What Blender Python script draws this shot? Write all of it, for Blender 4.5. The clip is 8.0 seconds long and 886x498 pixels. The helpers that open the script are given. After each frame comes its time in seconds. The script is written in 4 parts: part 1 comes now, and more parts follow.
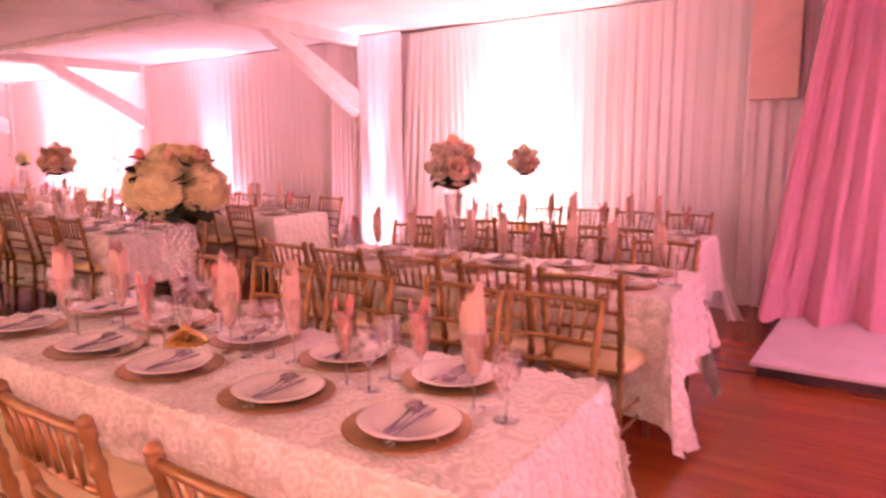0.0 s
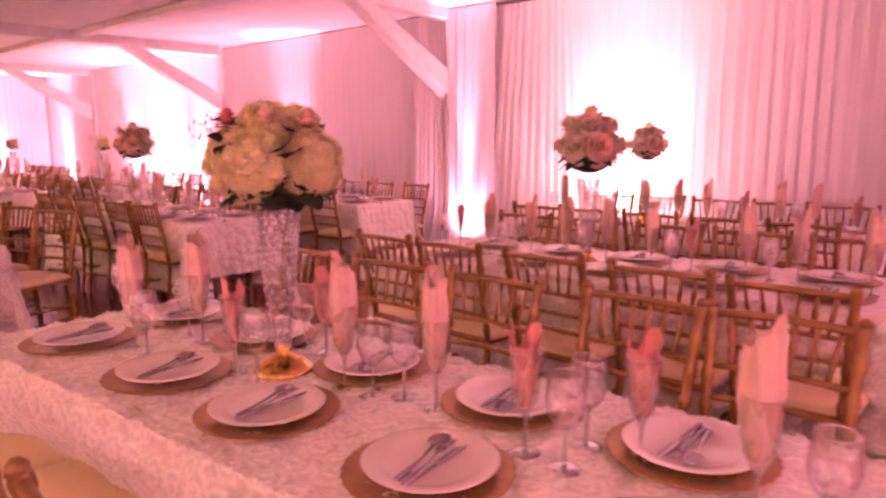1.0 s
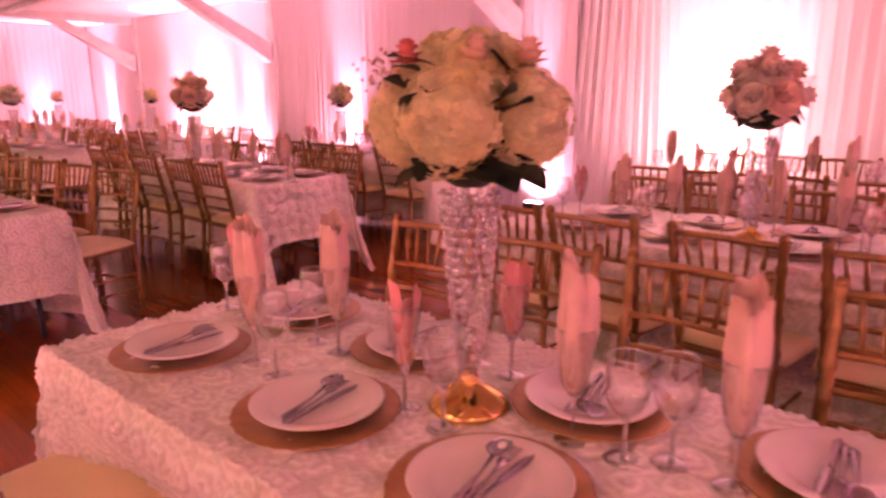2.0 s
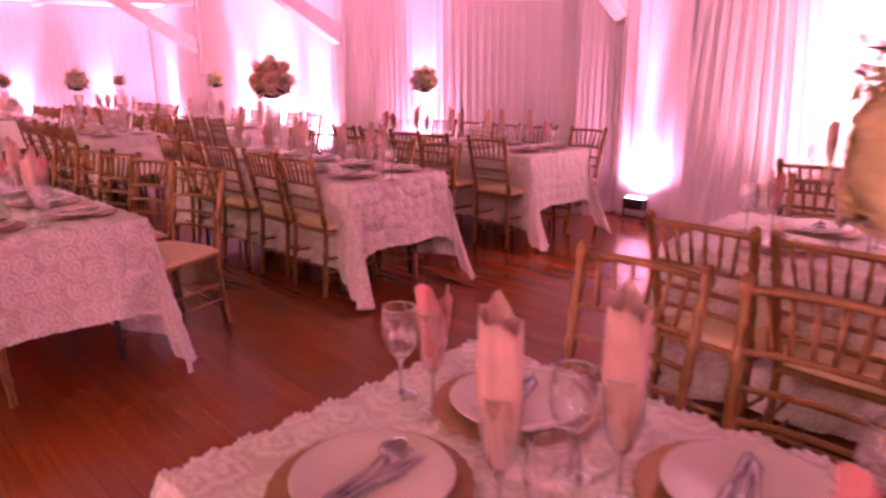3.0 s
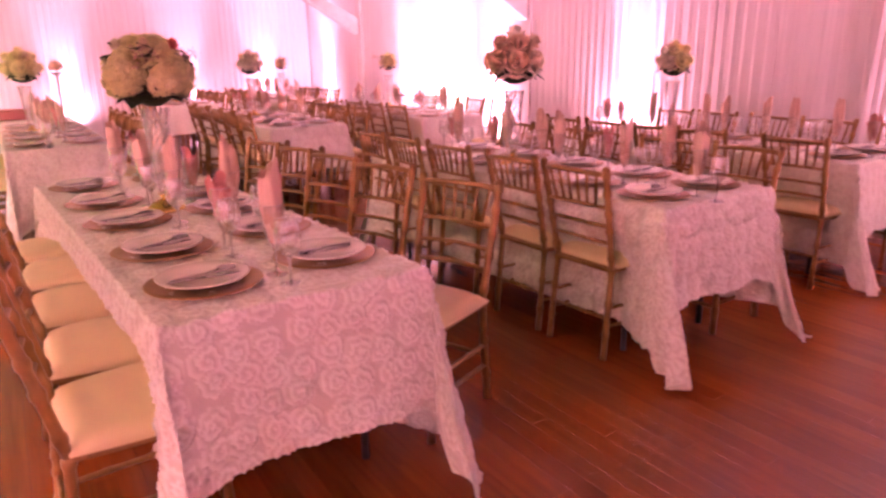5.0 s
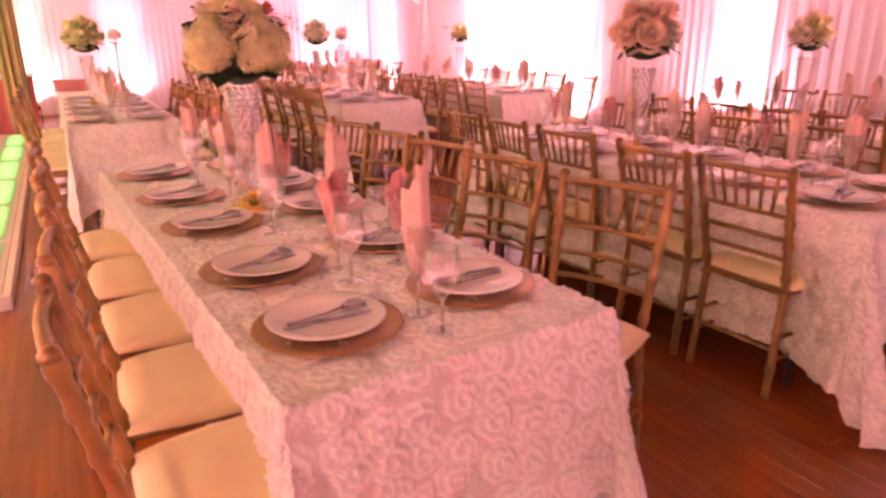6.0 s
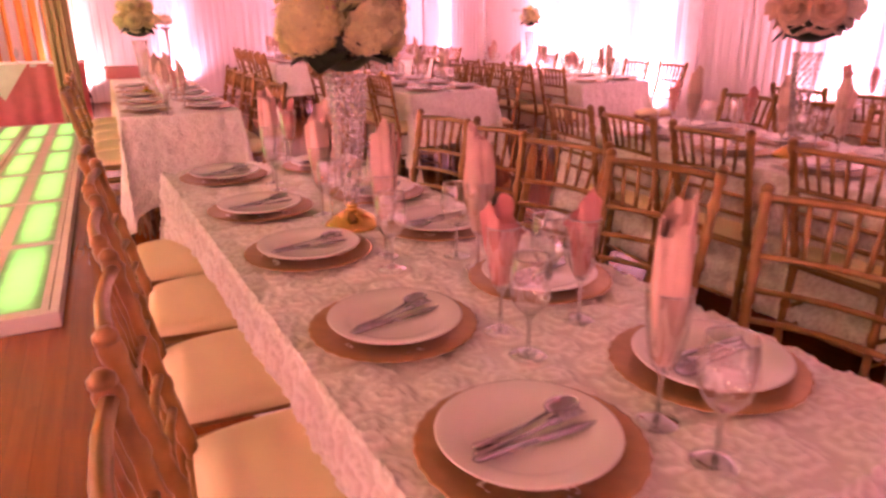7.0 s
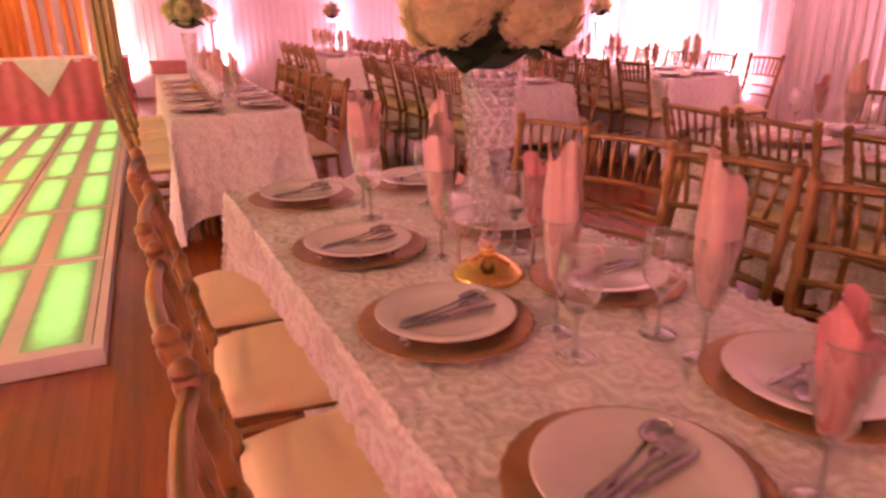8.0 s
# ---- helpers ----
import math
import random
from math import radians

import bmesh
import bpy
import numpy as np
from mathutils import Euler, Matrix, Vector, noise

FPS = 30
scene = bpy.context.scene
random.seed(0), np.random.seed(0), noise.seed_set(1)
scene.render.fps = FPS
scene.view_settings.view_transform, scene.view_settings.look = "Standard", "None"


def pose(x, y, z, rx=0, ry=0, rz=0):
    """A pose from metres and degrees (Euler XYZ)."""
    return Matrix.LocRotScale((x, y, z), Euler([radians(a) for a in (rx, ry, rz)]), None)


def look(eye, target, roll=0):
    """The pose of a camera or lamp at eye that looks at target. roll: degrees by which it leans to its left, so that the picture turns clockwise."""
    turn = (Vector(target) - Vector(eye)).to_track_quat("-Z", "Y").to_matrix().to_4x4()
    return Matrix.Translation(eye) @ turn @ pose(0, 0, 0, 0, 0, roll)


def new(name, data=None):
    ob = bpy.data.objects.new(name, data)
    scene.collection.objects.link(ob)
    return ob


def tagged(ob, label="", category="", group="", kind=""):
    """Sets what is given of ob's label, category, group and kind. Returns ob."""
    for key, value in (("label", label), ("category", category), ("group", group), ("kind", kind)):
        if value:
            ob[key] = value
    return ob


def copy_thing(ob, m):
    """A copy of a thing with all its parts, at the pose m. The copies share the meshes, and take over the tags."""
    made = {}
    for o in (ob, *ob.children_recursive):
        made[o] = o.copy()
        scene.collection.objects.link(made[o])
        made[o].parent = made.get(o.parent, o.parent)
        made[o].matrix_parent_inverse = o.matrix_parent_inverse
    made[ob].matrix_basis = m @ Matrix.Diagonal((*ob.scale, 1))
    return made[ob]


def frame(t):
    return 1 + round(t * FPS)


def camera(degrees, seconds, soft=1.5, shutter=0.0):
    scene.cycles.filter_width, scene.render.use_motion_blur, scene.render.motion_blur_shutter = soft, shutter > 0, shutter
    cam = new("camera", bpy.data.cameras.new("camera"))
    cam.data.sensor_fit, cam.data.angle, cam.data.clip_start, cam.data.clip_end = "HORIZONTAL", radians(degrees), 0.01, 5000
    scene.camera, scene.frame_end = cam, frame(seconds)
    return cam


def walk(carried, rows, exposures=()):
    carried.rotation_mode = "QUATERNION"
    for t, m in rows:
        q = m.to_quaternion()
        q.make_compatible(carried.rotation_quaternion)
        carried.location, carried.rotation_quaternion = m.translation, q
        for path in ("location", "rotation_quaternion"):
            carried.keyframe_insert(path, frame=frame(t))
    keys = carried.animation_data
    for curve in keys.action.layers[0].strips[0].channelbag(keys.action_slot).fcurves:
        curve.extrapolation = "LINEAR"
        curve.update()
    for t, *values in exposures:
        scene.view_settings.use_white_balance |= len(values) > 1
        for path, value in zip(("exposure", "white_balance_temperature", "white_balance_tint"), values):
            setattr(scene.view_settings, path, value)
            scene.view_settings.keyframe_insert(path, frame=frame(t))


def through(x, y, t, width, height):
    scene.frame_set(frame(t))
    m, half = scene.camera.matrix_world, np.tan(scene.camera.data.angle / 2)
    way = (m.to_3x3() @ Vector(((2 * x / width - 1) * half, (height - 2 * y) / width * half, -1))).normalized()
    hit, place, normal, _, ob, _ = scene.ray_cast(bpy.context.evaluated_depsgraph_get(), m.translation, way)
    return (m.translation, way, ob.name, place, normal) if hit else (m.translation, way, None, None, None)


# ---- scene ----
cam = camera(67.2, 8.0, soft=2.7, shutter=0.3)
PATH = [
    (0, (0.636, 1.203, 1.448), (-0.479, 2.838, 1.159), -0.3),
    (0.5, (0.31, 1.421, 1.418), (-0.906, 2.982, 1.129), -0.2),
    (1, (-0.007, 1.558, 1.38), (-1.273, 3.073, 1.061), -0.2),
    (1.2, (-0.146, 1.557, 1.368), (-1.404, 3.071, 1.014), -0.0),
    (2.3, (-0.871, 1.731, 1.371), (-2.218, 3.129, 0.891), -0.4),
    (2.5, (-1.015, 1.748, 1.366), (-2.374, 3.129, 0.871), -0.5),
    (3, (-1.425, 1.825, 1.398), (-2.832, 3.154, 0.894), -0.5),
    (3.5, (-1.817, 1.858, 1.404), (-3.282, 3.12, 0.894), -0.6),
    (4, (-2.221, 1.895, 1.392), (-3.733, 3.1, 0.88), -0.6),
    (4.5, (-2.606, 1.905, 1.38), (-4.172, 3.033, 0.858), -0.6),
    (4.7, (-2.746, 1.901, 1.376), (-4.334, 2.997, 0.848), -0.7),
    (6, (-3.568, 1.884, 1.374), (-5.227, 2.815, 0.755), -0.4),
    (6.5, (-3.878, 1.852, 1.343), (-5.56, 2.733, 0.714), -0.1),
    (7, (-4.19, 1.86, 1.334), (-5.89, 2.687, 0.684), -0.5),
    (7.5, (-4.479, 1.841, 1.314), (-6.204, 2.611, 0.656), -0.7),
    (8, (-4.782, 1.824, 1.31), (-6.518, 2.558, 0.642), -0.9),
]
EXPOSURES = [
    (0.0, 0.44, 6500, 4), (0.5, 0.32, 6750, 19), (1.0, 0.20, 6800, 28), (2.5, 0.06, 7300, 37), (3.0, 0.06, 6250, 46), (3.5, 0.13, 6800, 42), (4.0, 0.30, 7050, 54), (4.5, 0.39, 5950, 36), (5.8, 0.6, 6400, 4),
    (6.0, 0.68, 6600, 2), (6.2, 0.64, 7000, -2), (6.4, 0.48, 5550, 86), (6.5, 0.48, 5550, 86), (6.6, 0.43, 6700, 35), (6.8, 0.36, 6900, 28),
    (7.0, 0.36, 6900, 25), (7.2, 0.23, 5400, 66), (7.4, 0.10, 5900, 92), (7.5, 0.0, 8300, 118), (7.6, 0.07, 7400, 72), (7.8, 0.10, 7200, 25), (8.0, 0.09, 7200, 25),
]
walk(cam, [(t, look(eye, target, roll)) for t, eye, target, roll in PATH], exposures=EXPOSURES)

# ---- room and light ----
WALL_Y, END_X, RIGHT_X, BACK_Y, CEIL = 8.0, -17.6, 3.6, -5.6, 2.9

world = bpy.data.worlds.new("interior")
world.use_nodes = True
world.node_tree.nodes["Background"].inputs[0].default_value = (1.0, 0.5, 0.55, 1)
world.node_tree.nodes["Background"].inputs[1].default_value = 0.02
scene.world = world

PINK = (1.0, 0.37, 0.52)
MAGENTA = (1.0, 0.30, 0.58)
WARM = (1.0, 0.57, 0.25)


def lamp(name, kind, m, watts, colour, **kw):
    data = bpy.data.lights.new(name, kind)
    data.energy, data.color = watts, colour
    if kind == "SPOT":
        data.spot_size, data.spot_blend, data.shadow_soft_size = radians(kw.get("cone", 60)), kw.get("blend", 0.6), kw.get("soft", 0.05)
    if kind == "AREA":
        data.shape, data.size, data.size_y = "RECTANGLE", kw.get("size", 0.5), kw.get("size_y", 0.5)
    if kind == "POINT":
        data.shadow_soft_size = kw.get("soft", 0.1)
    ob = new(name, data)
    ob.matrix_world = m
    return ob


# ---- materials ----
def mat(name, colour, rough=0.5, metal=0.0, vary=0.0, scale=8.0, bump=0.0, bump_scale=60.0, dark=None, sheen=0.0, spec=0.5, subsurf=0.0):
    m = bpy.data.materials.new(name)
    m.use_nodes = True
    n, l = m.node_tree.nodes, m.node_tree.links
    b = n["Principled BSDF"]
    b.inputs["Base Color"].default_value = (*colour, 1)
    b.inputs["Roughness"].default_value = rough
    b.inputs["Metallic"].default_value = metal
    b.inputs["Specular IOR Level"].default_value = spec
    if sheen:
        b.inputs["Sheen Weight"].default_value = sheen
    tc = n.new("ShaderNodeTexCoord")
    if vary:
        t = n.new("ShaderNodeTexNoise")
        t.inputs["Scale"].default_value, t.inputs["Detail"].default_value = scale, 5
        l.new(tc.outputs["Object"], t.inputs["Vector"])
        mix = n.new("ShaderNodeMix")
        mix.data_type = "RGBA"
        lo = dark or tuple(c * (1 - vary) for c in colour)
        mix.inputs["A"].default_value, mix.inputs["B"].default_value = (*lo, 1), (*[min(1, c * (1 + 0.4 * vary)) for c in colour], 1)
        ramp = n.new("ShaderNodeMapRange")
        ramp.inputs["From Min"].default_value, ramp.inputs["From Max"].default_value = 0.32, 0.68
        l.new(t.outputs["Fac"], ramp.inputs["Value"])
        l.new(ramp.outputs["Result"], mix.inputs["Factor"])
        l.new(mix.outputs["Result"], b.inputs["Base Color"])
    if bump:
        t2 = n.new("ShaderNodeTexNoise")
        t2.inputs["Scale"].default_value, t2.inputs["Detail"].default_value = bump_scale, 4
        l.new(tc.outputs["Object"], t2.inputs["Vector"])
        bp = n.new("ShaderNodeBump")
        bp.inputs["Strength"].default_value, bp.inputs["Distance"].default_value = bump, 0.004
        l.new(t2.outputs["Fac"], bp.inputs["Height"])
        l.new(bp.outputs["Normal"], b.inputs["Normal"])
    return m


def glow(name, colour, strength):
    m = bpy.data.materials.new(name)
    m.use_nodes = True
    b = m.node_tree.nodes["Principled BSDF"]
    b.inputs["Base Color"].default_value = (0.8, 0.8, 0.8, 1)
    b.inputs["Emission Color"].default_value = (*colour, 1)
    b.inputs["Emission Strength"].default_value = strength
    return m


def led_strip():
    """Frosted acrylic over a row of green diodes: brightest along the middle, warm and weak at the rim."""
    m = glow("green_led_strip", (0.32, 1.0, 0.22), 0.85)
    n, l = m.node_tree.nodes, m.node_tree.links
    b = n["Principled BSDF"]
    b.inputs["Base Color"].default_value = (0.16, 0.34, 0.14, 1)
    tc, mp, ln = n.new("ShaderNodeTexCoord"), n.new("ShaderNodeMapping"), n.new("ShaderNodeVectorMath")
    mp.inputs["Location"].default_value, mp.inputs["Scale"].default_value = (-1, -1, 0), (2, 2, 0)
    pw = n.new("ShaderNodeVectorMath")
    pw.operation, ln.operation = "MULTIPLY", "LENGTH"
    l.new(tc.outputs["Generated"], mp.inputs["Vector"])
    l.new(mp.outputs["Vector"], pw.inputs[0])
    l.new(mp.outputs["Vector"], pw.inputs[1])
    sx = n.new("ShaderNodeVectorMath")
    sx.operation, sx.inputs[1].default_value = "MULTIPLY", (0.55, 0.95, 0)
    l.new(pw.outputs[0], sx.inputs[0])
    l.new(sx.outputs[0], ln.inputs[0])
    nz = n.new("ShaderNodeTexNoise")
    nz.inputs["Scale"].default_value = 9
    l.new(tc.outputs["Object"], nz.inputs["Vector"])
    ad = n.new("ShaderNodeMath")
    ad.operation, ad.inputs[1].default_value = "MULTIPLY_ADD", 0.3
    l.new(nz.outputs["Fac"], ad.inputs[0])
    l.new(ln.outputs["Value"], ad.inputs[2])
    st = n.new("ShaderNodeMapRange")
    st.interpolation_type = "SMOOTHSTEP"
    st.inputs["From Min"].default_value, st.inputs["From Max"].default_value = 0.12, 1.12
    st.inputs["To Min"].default_value, st.inputs["To Max"].default_value = 1.0, 0.10
    l.new(ad.outputs[0], st.inputs["Value"])
    l.new(st.outputs["Result"], b.inputs["Emission Strength"])
    return m


def sheer(name, colour, through=0.35):
    """Woven sheer cloth: diffuse with some light passing through, fine vertical weave."""
    m = bpy.data.materials.new(name)
    m.use_nodes = True
    n, l = m.node_tree.nodes, m.node_tree.links
    n.remove(n["Principled BSDF"])
    out = n["Material Output"]
    tc = n.new("ShaderNodeTexCoord")
    mp = n.new("ShaderNodeMapping")
    mp.inputs["Scale"].default_value = (30, 30, 1.2)
    l.new(tc.outputs["Object"], mp.inputs["Vector"])
    t = n.new("ShaderNodeTexNoise")
    t.inputs["Scale"].default_value, t.inputs["Detail"].default_value = 1.0, 4
    l.new(mp.outputs["Vector"], t.inputs["Vector"])
    mix = n.new("ShaderNodeMix")
    mix.data_type = "RGBA"
    mix.inputs["A"].default_value = (*[c * 0.84 for c in colour], 1)
    mix.inputs["B"].default_value = (*colour, 1)
    l.new(t.outputs["Fac"], mix.inputs["Factor"])
    d, tr, ms = n.new("ShaderNodeBsdfDiffuse"), n.new("ShaderNodeBsdfTranslucent"), n.new("ShaderNodeMixShader")
    ms.inputs[0].default_value = through
    bp = n.new("ShaderNodeBump")
    bp.inputs["Strength"].default_value, bp.inputs["Distance"].default_value = 0.35, 0.01
    l.new(t.outputs["Fac"], bp.inputs["Height"])
    l.new(bp.outputs["Normal"], d.inputs["Normal"])
    l.new(mix.outputs["Result"], d.inputs["Color"])
    l.new(mix.outputs["Result"], tr.inputs["Color"])
    l.new(d.outputs[0], ms.inputs[1])
    l.new(tr.outputs[0], ms.inputs[2])
    l.new(ms.outputs[0], out.inputs[0])
    return m


def glass_mat(name, rough=0.0, ior=1.45, tint=(0.99, 0.99, 0.99), gain=1.0):
    """Thin clear glass: light goes straight through, the surface mirrors more at a slant."""
    m = bpy.data.materials.new(name)
    m.use_nodes = True
    n, l = m.node_tree.nodes, m.node_tree.links
    n.remove(n["Principled BSDF"])
    fr, tr, gl, ms = n.new("ShaderNodeLayerWeight"), n.new("ShaderNodeBsdfTransparent"), n.new("ShaderNodeBsdfGlossy"), n.new("ShaderNodeMixShader")
    fr.inputs["Blend"].default_value = 0.5
    tr.inputs["Color"].default_value = (*tint, 1)
    gl.inputs["Roughness"].default_value = rough
    pw, k = n.new("ShaderNodeMath"), n.new("ShaderNodeMath")
    pw.operation, pw.inputs[1].default_value = "POWER", 2.2
    k.operation, k.use_clamp = "MULTIPLY_ADD", True
    k.inputs[1].default_value, k.inputs[2].default_value = 0.95, 0.12 * gain * (ior - 0.45)
    l.new(fr.outputs["Facing"], pw.inputs[0])
    l.new(pw.outputs[0], k.inputs[0])
    l.new(k.outputs[0], ms.inputs[0])
    l.new(tr.outputs[0], ms.inputs[1])
    l.new(gl.outputs[0], ms.inputs[2])
    l.new(ms.outputs[0], n["Material Output"].inputs[0])
    return m


def rosette_cloth(name, wound, relief):
    """White ribbon-rosette lace: small ruffled petals gathered into rosettes."""
    m = bpy.data.materials.new(name)
    m.use_nodes = True
    n, l = m.node_tree.nodes, m.node_tree.links
    b = n["Principled BSDF"]
    b.inputs["Roughness"].default_value = 0.33
    b.inputs["Sheen Weight"].default_value = 0.3
    uv = n.new("ShaderNodeUVMap")
    v = n.new("ShaderNodeTexVoronoi")
    v.voronoi_dimensions = "2D"
    v.inputs["Scale"].default_value, v.inputs["Randomness"].default_value = 11.5, 0.75
    l.new(uv.outputs[0], v.inputs["Vector"])
    nz = n.new("ShaderNodeTexNoise")
    nz.inputs["Scale"].default_value, nz.inputs["Detail"].default_value = 24, 3
    l.new(uv.outputs[0], nz.inputs["Vector"])
    warp = n.new("ShaderNodeMix")
    warp.data_type = "RGBA"
    warp.blend_type = "LINEAR_LIGHT"
    warp.inputs["Factor"].default_value = 0.022
    l.new(uv.outputs[0], warp.inputs["A"])
    l.new(nz.outputs["Color"], warp.inputs["B"])
    pet = n.new("ShaderNodeTexVoronoi")
    pet.voronoi_dimensions = "2D"
    pet.inputs["Scale"].default_value = 30
    l.new(warp.outputs["Result"], pet.inputs["Vector"])
    fine = n.new("ShaderNodeTexNoise")
    fine.inputs["Scale"].default_value, fine.inputs["Detail"].default_value = 120, 3
    l.new(uv.outputs[0], fine.inputs["Vector"])
    # ribbon wound round each rosette's heart
    away = n.new("ShaderNodeVectorMath")
    away.operation = "SUBTRACT"
    l.new(warp.outputs["Result"], away.inputs[0])
    l.new(v.outputs["Position"], away.inputs[1])
    far, xy, ang = n.new("ShaderNodeVectorMath"), n.new("ShaderNodeSeparateXYZ"), n.new("ShaderNodeMath")
    far.operation, ang.operation = "LENGTH", "ARCTAN2"
    l.new(away.outputs[0], far.inputs[0])
    l.new(away.outputs[0], xy.inputs[0])
    l.new(xy.outputs["Y"], ang.inputs[0])
    l.new(xy.outputs["X"], ang.inputs[1])
    wind, curl, h1 = n.new("ShaderNodeMath"), n.new("ShaderNodeMath"), n.new("ShaderNodeMath")
    wind.operation, wind.inputs[1].default_value = "MULTIPLY_ADD", 330
    l.new(far.outputs["Value"], wind.inputs[0])
    l.new(ang.outputs[0], wind.inputs[2])
    curl.operation = "SINE"
    l.new(wind.outputs[0], curl.inputs[0])
    h1.operation, h1.inputs[1].default_value = "MULTIPLY_ADD", wound
    l.new(curl.outputs[0], h1.inputs[0])
    l.new(pet.outputs["Distance"], h1.inputs[2])
    h2 = n.new("ShaderNodeMath")
    h2.operation = "MULTIPLY_ADD"
    h2.inputs[1].default_value = 0.35
    l.new(fine.outputs["Fac"], h2.inputs[0])
    l.new(h1.outputs[0], h2.inputs[2])
    bp = n.new("ShaderNodeBump")
    bp.inputs["Strength"].default_value, bp.inputs["Distance"].default_value = relief, 0.009
    l.new(h2.outputs[0], bp.inputs["Height"])
    l.new(bp.outputs["Normal"], b.inputs["Normal"])
    # shade between the petals is painted into the colour, darker in the hollows
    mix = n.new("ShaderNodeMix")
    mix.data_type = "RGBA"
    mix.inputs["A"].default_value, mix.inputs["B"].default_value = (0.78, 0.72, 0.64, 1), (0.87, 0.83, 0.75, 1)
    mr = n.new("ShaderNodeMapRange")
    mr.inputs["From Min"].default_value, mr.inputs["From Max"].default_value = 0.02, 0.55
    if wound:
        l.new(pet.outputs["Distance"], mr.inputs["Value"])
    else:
        # sheen and recess shade put into the ribbon's colour: pale lips, dull hollows
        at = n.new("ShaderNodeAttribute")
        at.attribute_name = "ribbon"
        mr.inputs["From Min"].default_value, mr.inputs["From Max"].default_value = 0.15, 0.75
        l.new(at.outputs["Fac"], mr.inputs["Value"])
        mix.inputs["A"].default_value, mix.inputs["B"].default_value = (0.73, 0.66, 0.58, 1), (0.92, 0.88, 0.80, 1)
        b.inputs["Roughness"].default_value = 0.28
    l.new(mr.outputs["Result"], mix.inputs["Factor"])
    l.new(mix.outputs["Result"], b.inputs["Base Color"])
    return m


def wood_floor():
    m = mat("red_brown_hardwood", (0.25, 0.090, 0.030), rough=0.32)
    n, l = m.node_tree.nodes, m.node_tree.links
    b = n["Principled BSDF"]
    tc = n.new("ShaderNodeTexCoord")
    mp = n.new("ShaderNodeMapping")
    mp.inputs["Scale"].default_value = (1.2, 22, 22)
    l.new(tc.outputs["Object"], mp.inputs["Vector"])
    oi = n.new("ShaderNodeObjectInfo")
    gi = n.new("ShaderNodeNewGeometry")
    add = n.new("ShaderNodeMath")
    add.operation = "ADD"
    l.new(oi.outputs["Random"], add.inputs[0])
    l.new(gi.outputs["Random Per Island"], add.inputs[1])
    frac = n.new("ShaderNodeMath")
    frac.operation = "FRACT"
    l.new(add.outputs[0], frac.inputs[0])
    t = n.new("ShaderNodeTexNoise")
    t.noise_dimensions = "4D"
    t.inputs["Scale"].default_value, t.inputs["Detail"].default_value = 1.6, 6
    l.new(mp.outputs["Vector"], t.inputs["Vector"])
    l.new(add.outputs[0], t.inputs["W"])
    mix = n.new("ShaderNodeMix")
    mix.data_type = "RGBA"
    mix.inputs["A"].default_value, mix.inputs["B"].default_value = (0.135, 0.035, 0.008, 1), (0.30, 0.086, 0.017, 1)
    l.new(t.outputs["Fac"], mix.inputs["Factor"])
    mix2 = n.new("ShaderNodeMix")
    mix2.data_type = "RGBA"
    mix2.blend_type = "MULTIPLY"
    mix2.inputs["Factor"].default_value = 1.0
    mr = n.new("ShaderNodeMapRange")
    mr.inputs["To Min"].default_value, mr.inputs["To Max"].default_value = 0.86, 1.06
    l.new(frac.outputs[0], mr.inputs["Value"])
    l.new(mix.outputs["Result"], mix2.inputs["A"])
    l.new(mr.outputs["Result"], mix2.inputs["B"])
    l.new(mix2.outputs["Result"], b.inputs["Base Color"])
    mr2 = n.new("ShaderNodeMapRange")
    mr2.inputs["To Min"].default_value, mr2.inputs["To Max"].default_value = 0.15, 0.25
    l.new(t.outputs["Fac"], mr2.inputs["Value"])
    l.new(mr2.outputs["Result"], b.inputs["Roughness"])
    return m


M_FLOOR = wood_floor()
M_DRAPE = sheer("white_sheer_drape", (0.90, 0.84, 0.85), 0.15)
M_PINKDRAPE = sheer("rose_pink_satin_drape", (0.84, 0.44, 0.55), 0.25)
M_GOLDDRAPE = sheer("old_gold_drape", (0.50, 0.40, 0.20), 0.1)
M_ORANGE = sheer("amber_drape", (0.85, 0.36, 0.10), 0.2)
M_CEIL = mat("white_painted_ceiling", (0.80, 0.77, 0.77), 0.7, vary=0.08, scale=2.0, bump=0.15, bump_scale=40)
M_WALL = mat("pale_plaster", (0.74, 0.68, 0.64), 0.8, vary=0.08, scale=3.0)
M_BULK = mat("beige_painted_plaster", (0.58, 0.42, 0.34), 0.75, vary=0.1, scale=5)
M_BEAM = mat("white_painted_timber", (0.72, 0.68, 0.66), 0.55, vary=0.12, scale=6, bump=0.25, bump_scale=30)
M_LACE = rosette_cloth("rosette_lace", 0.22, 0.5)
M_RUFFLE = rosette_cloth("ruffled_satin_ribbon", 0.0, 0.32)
M_CLOTH = mat("plain_white_cloth", (0.80, 0.77, 0.74), 0.8, vary=0.06, scale=5, bump=0.2, bump_scale=180, sheen=0.2)
M_GOLD = mat("antique_gold_lacquer", (0.31, 0.172, 0.054), 0.30, metal=0.35, vary=0.35, scale=14, bump=0.12, bump_scale=90)
M_CUSH = mat("ivory_vinyl", (0.77, 0.64, 0.35), 0.48, vary=0.06, scale=5, bump=0.12, bump_scale=160)
M_LEG = mat("dark_grey_powder_coat", (0.03, 0.028, 0.03), 0.45, vary=0.2, scale=20)
M_BOARD = mat("table_board", (0.30, 0.26, 0.22), 0.7, vary=0.15, scale=10)
M_CHARGER = mat("antique_gold_charger", (0.44, 0.25, 0.10), 0.34, metal=0.55, vary=0.15, scale=30, bump=0.1, bump_scale=120)
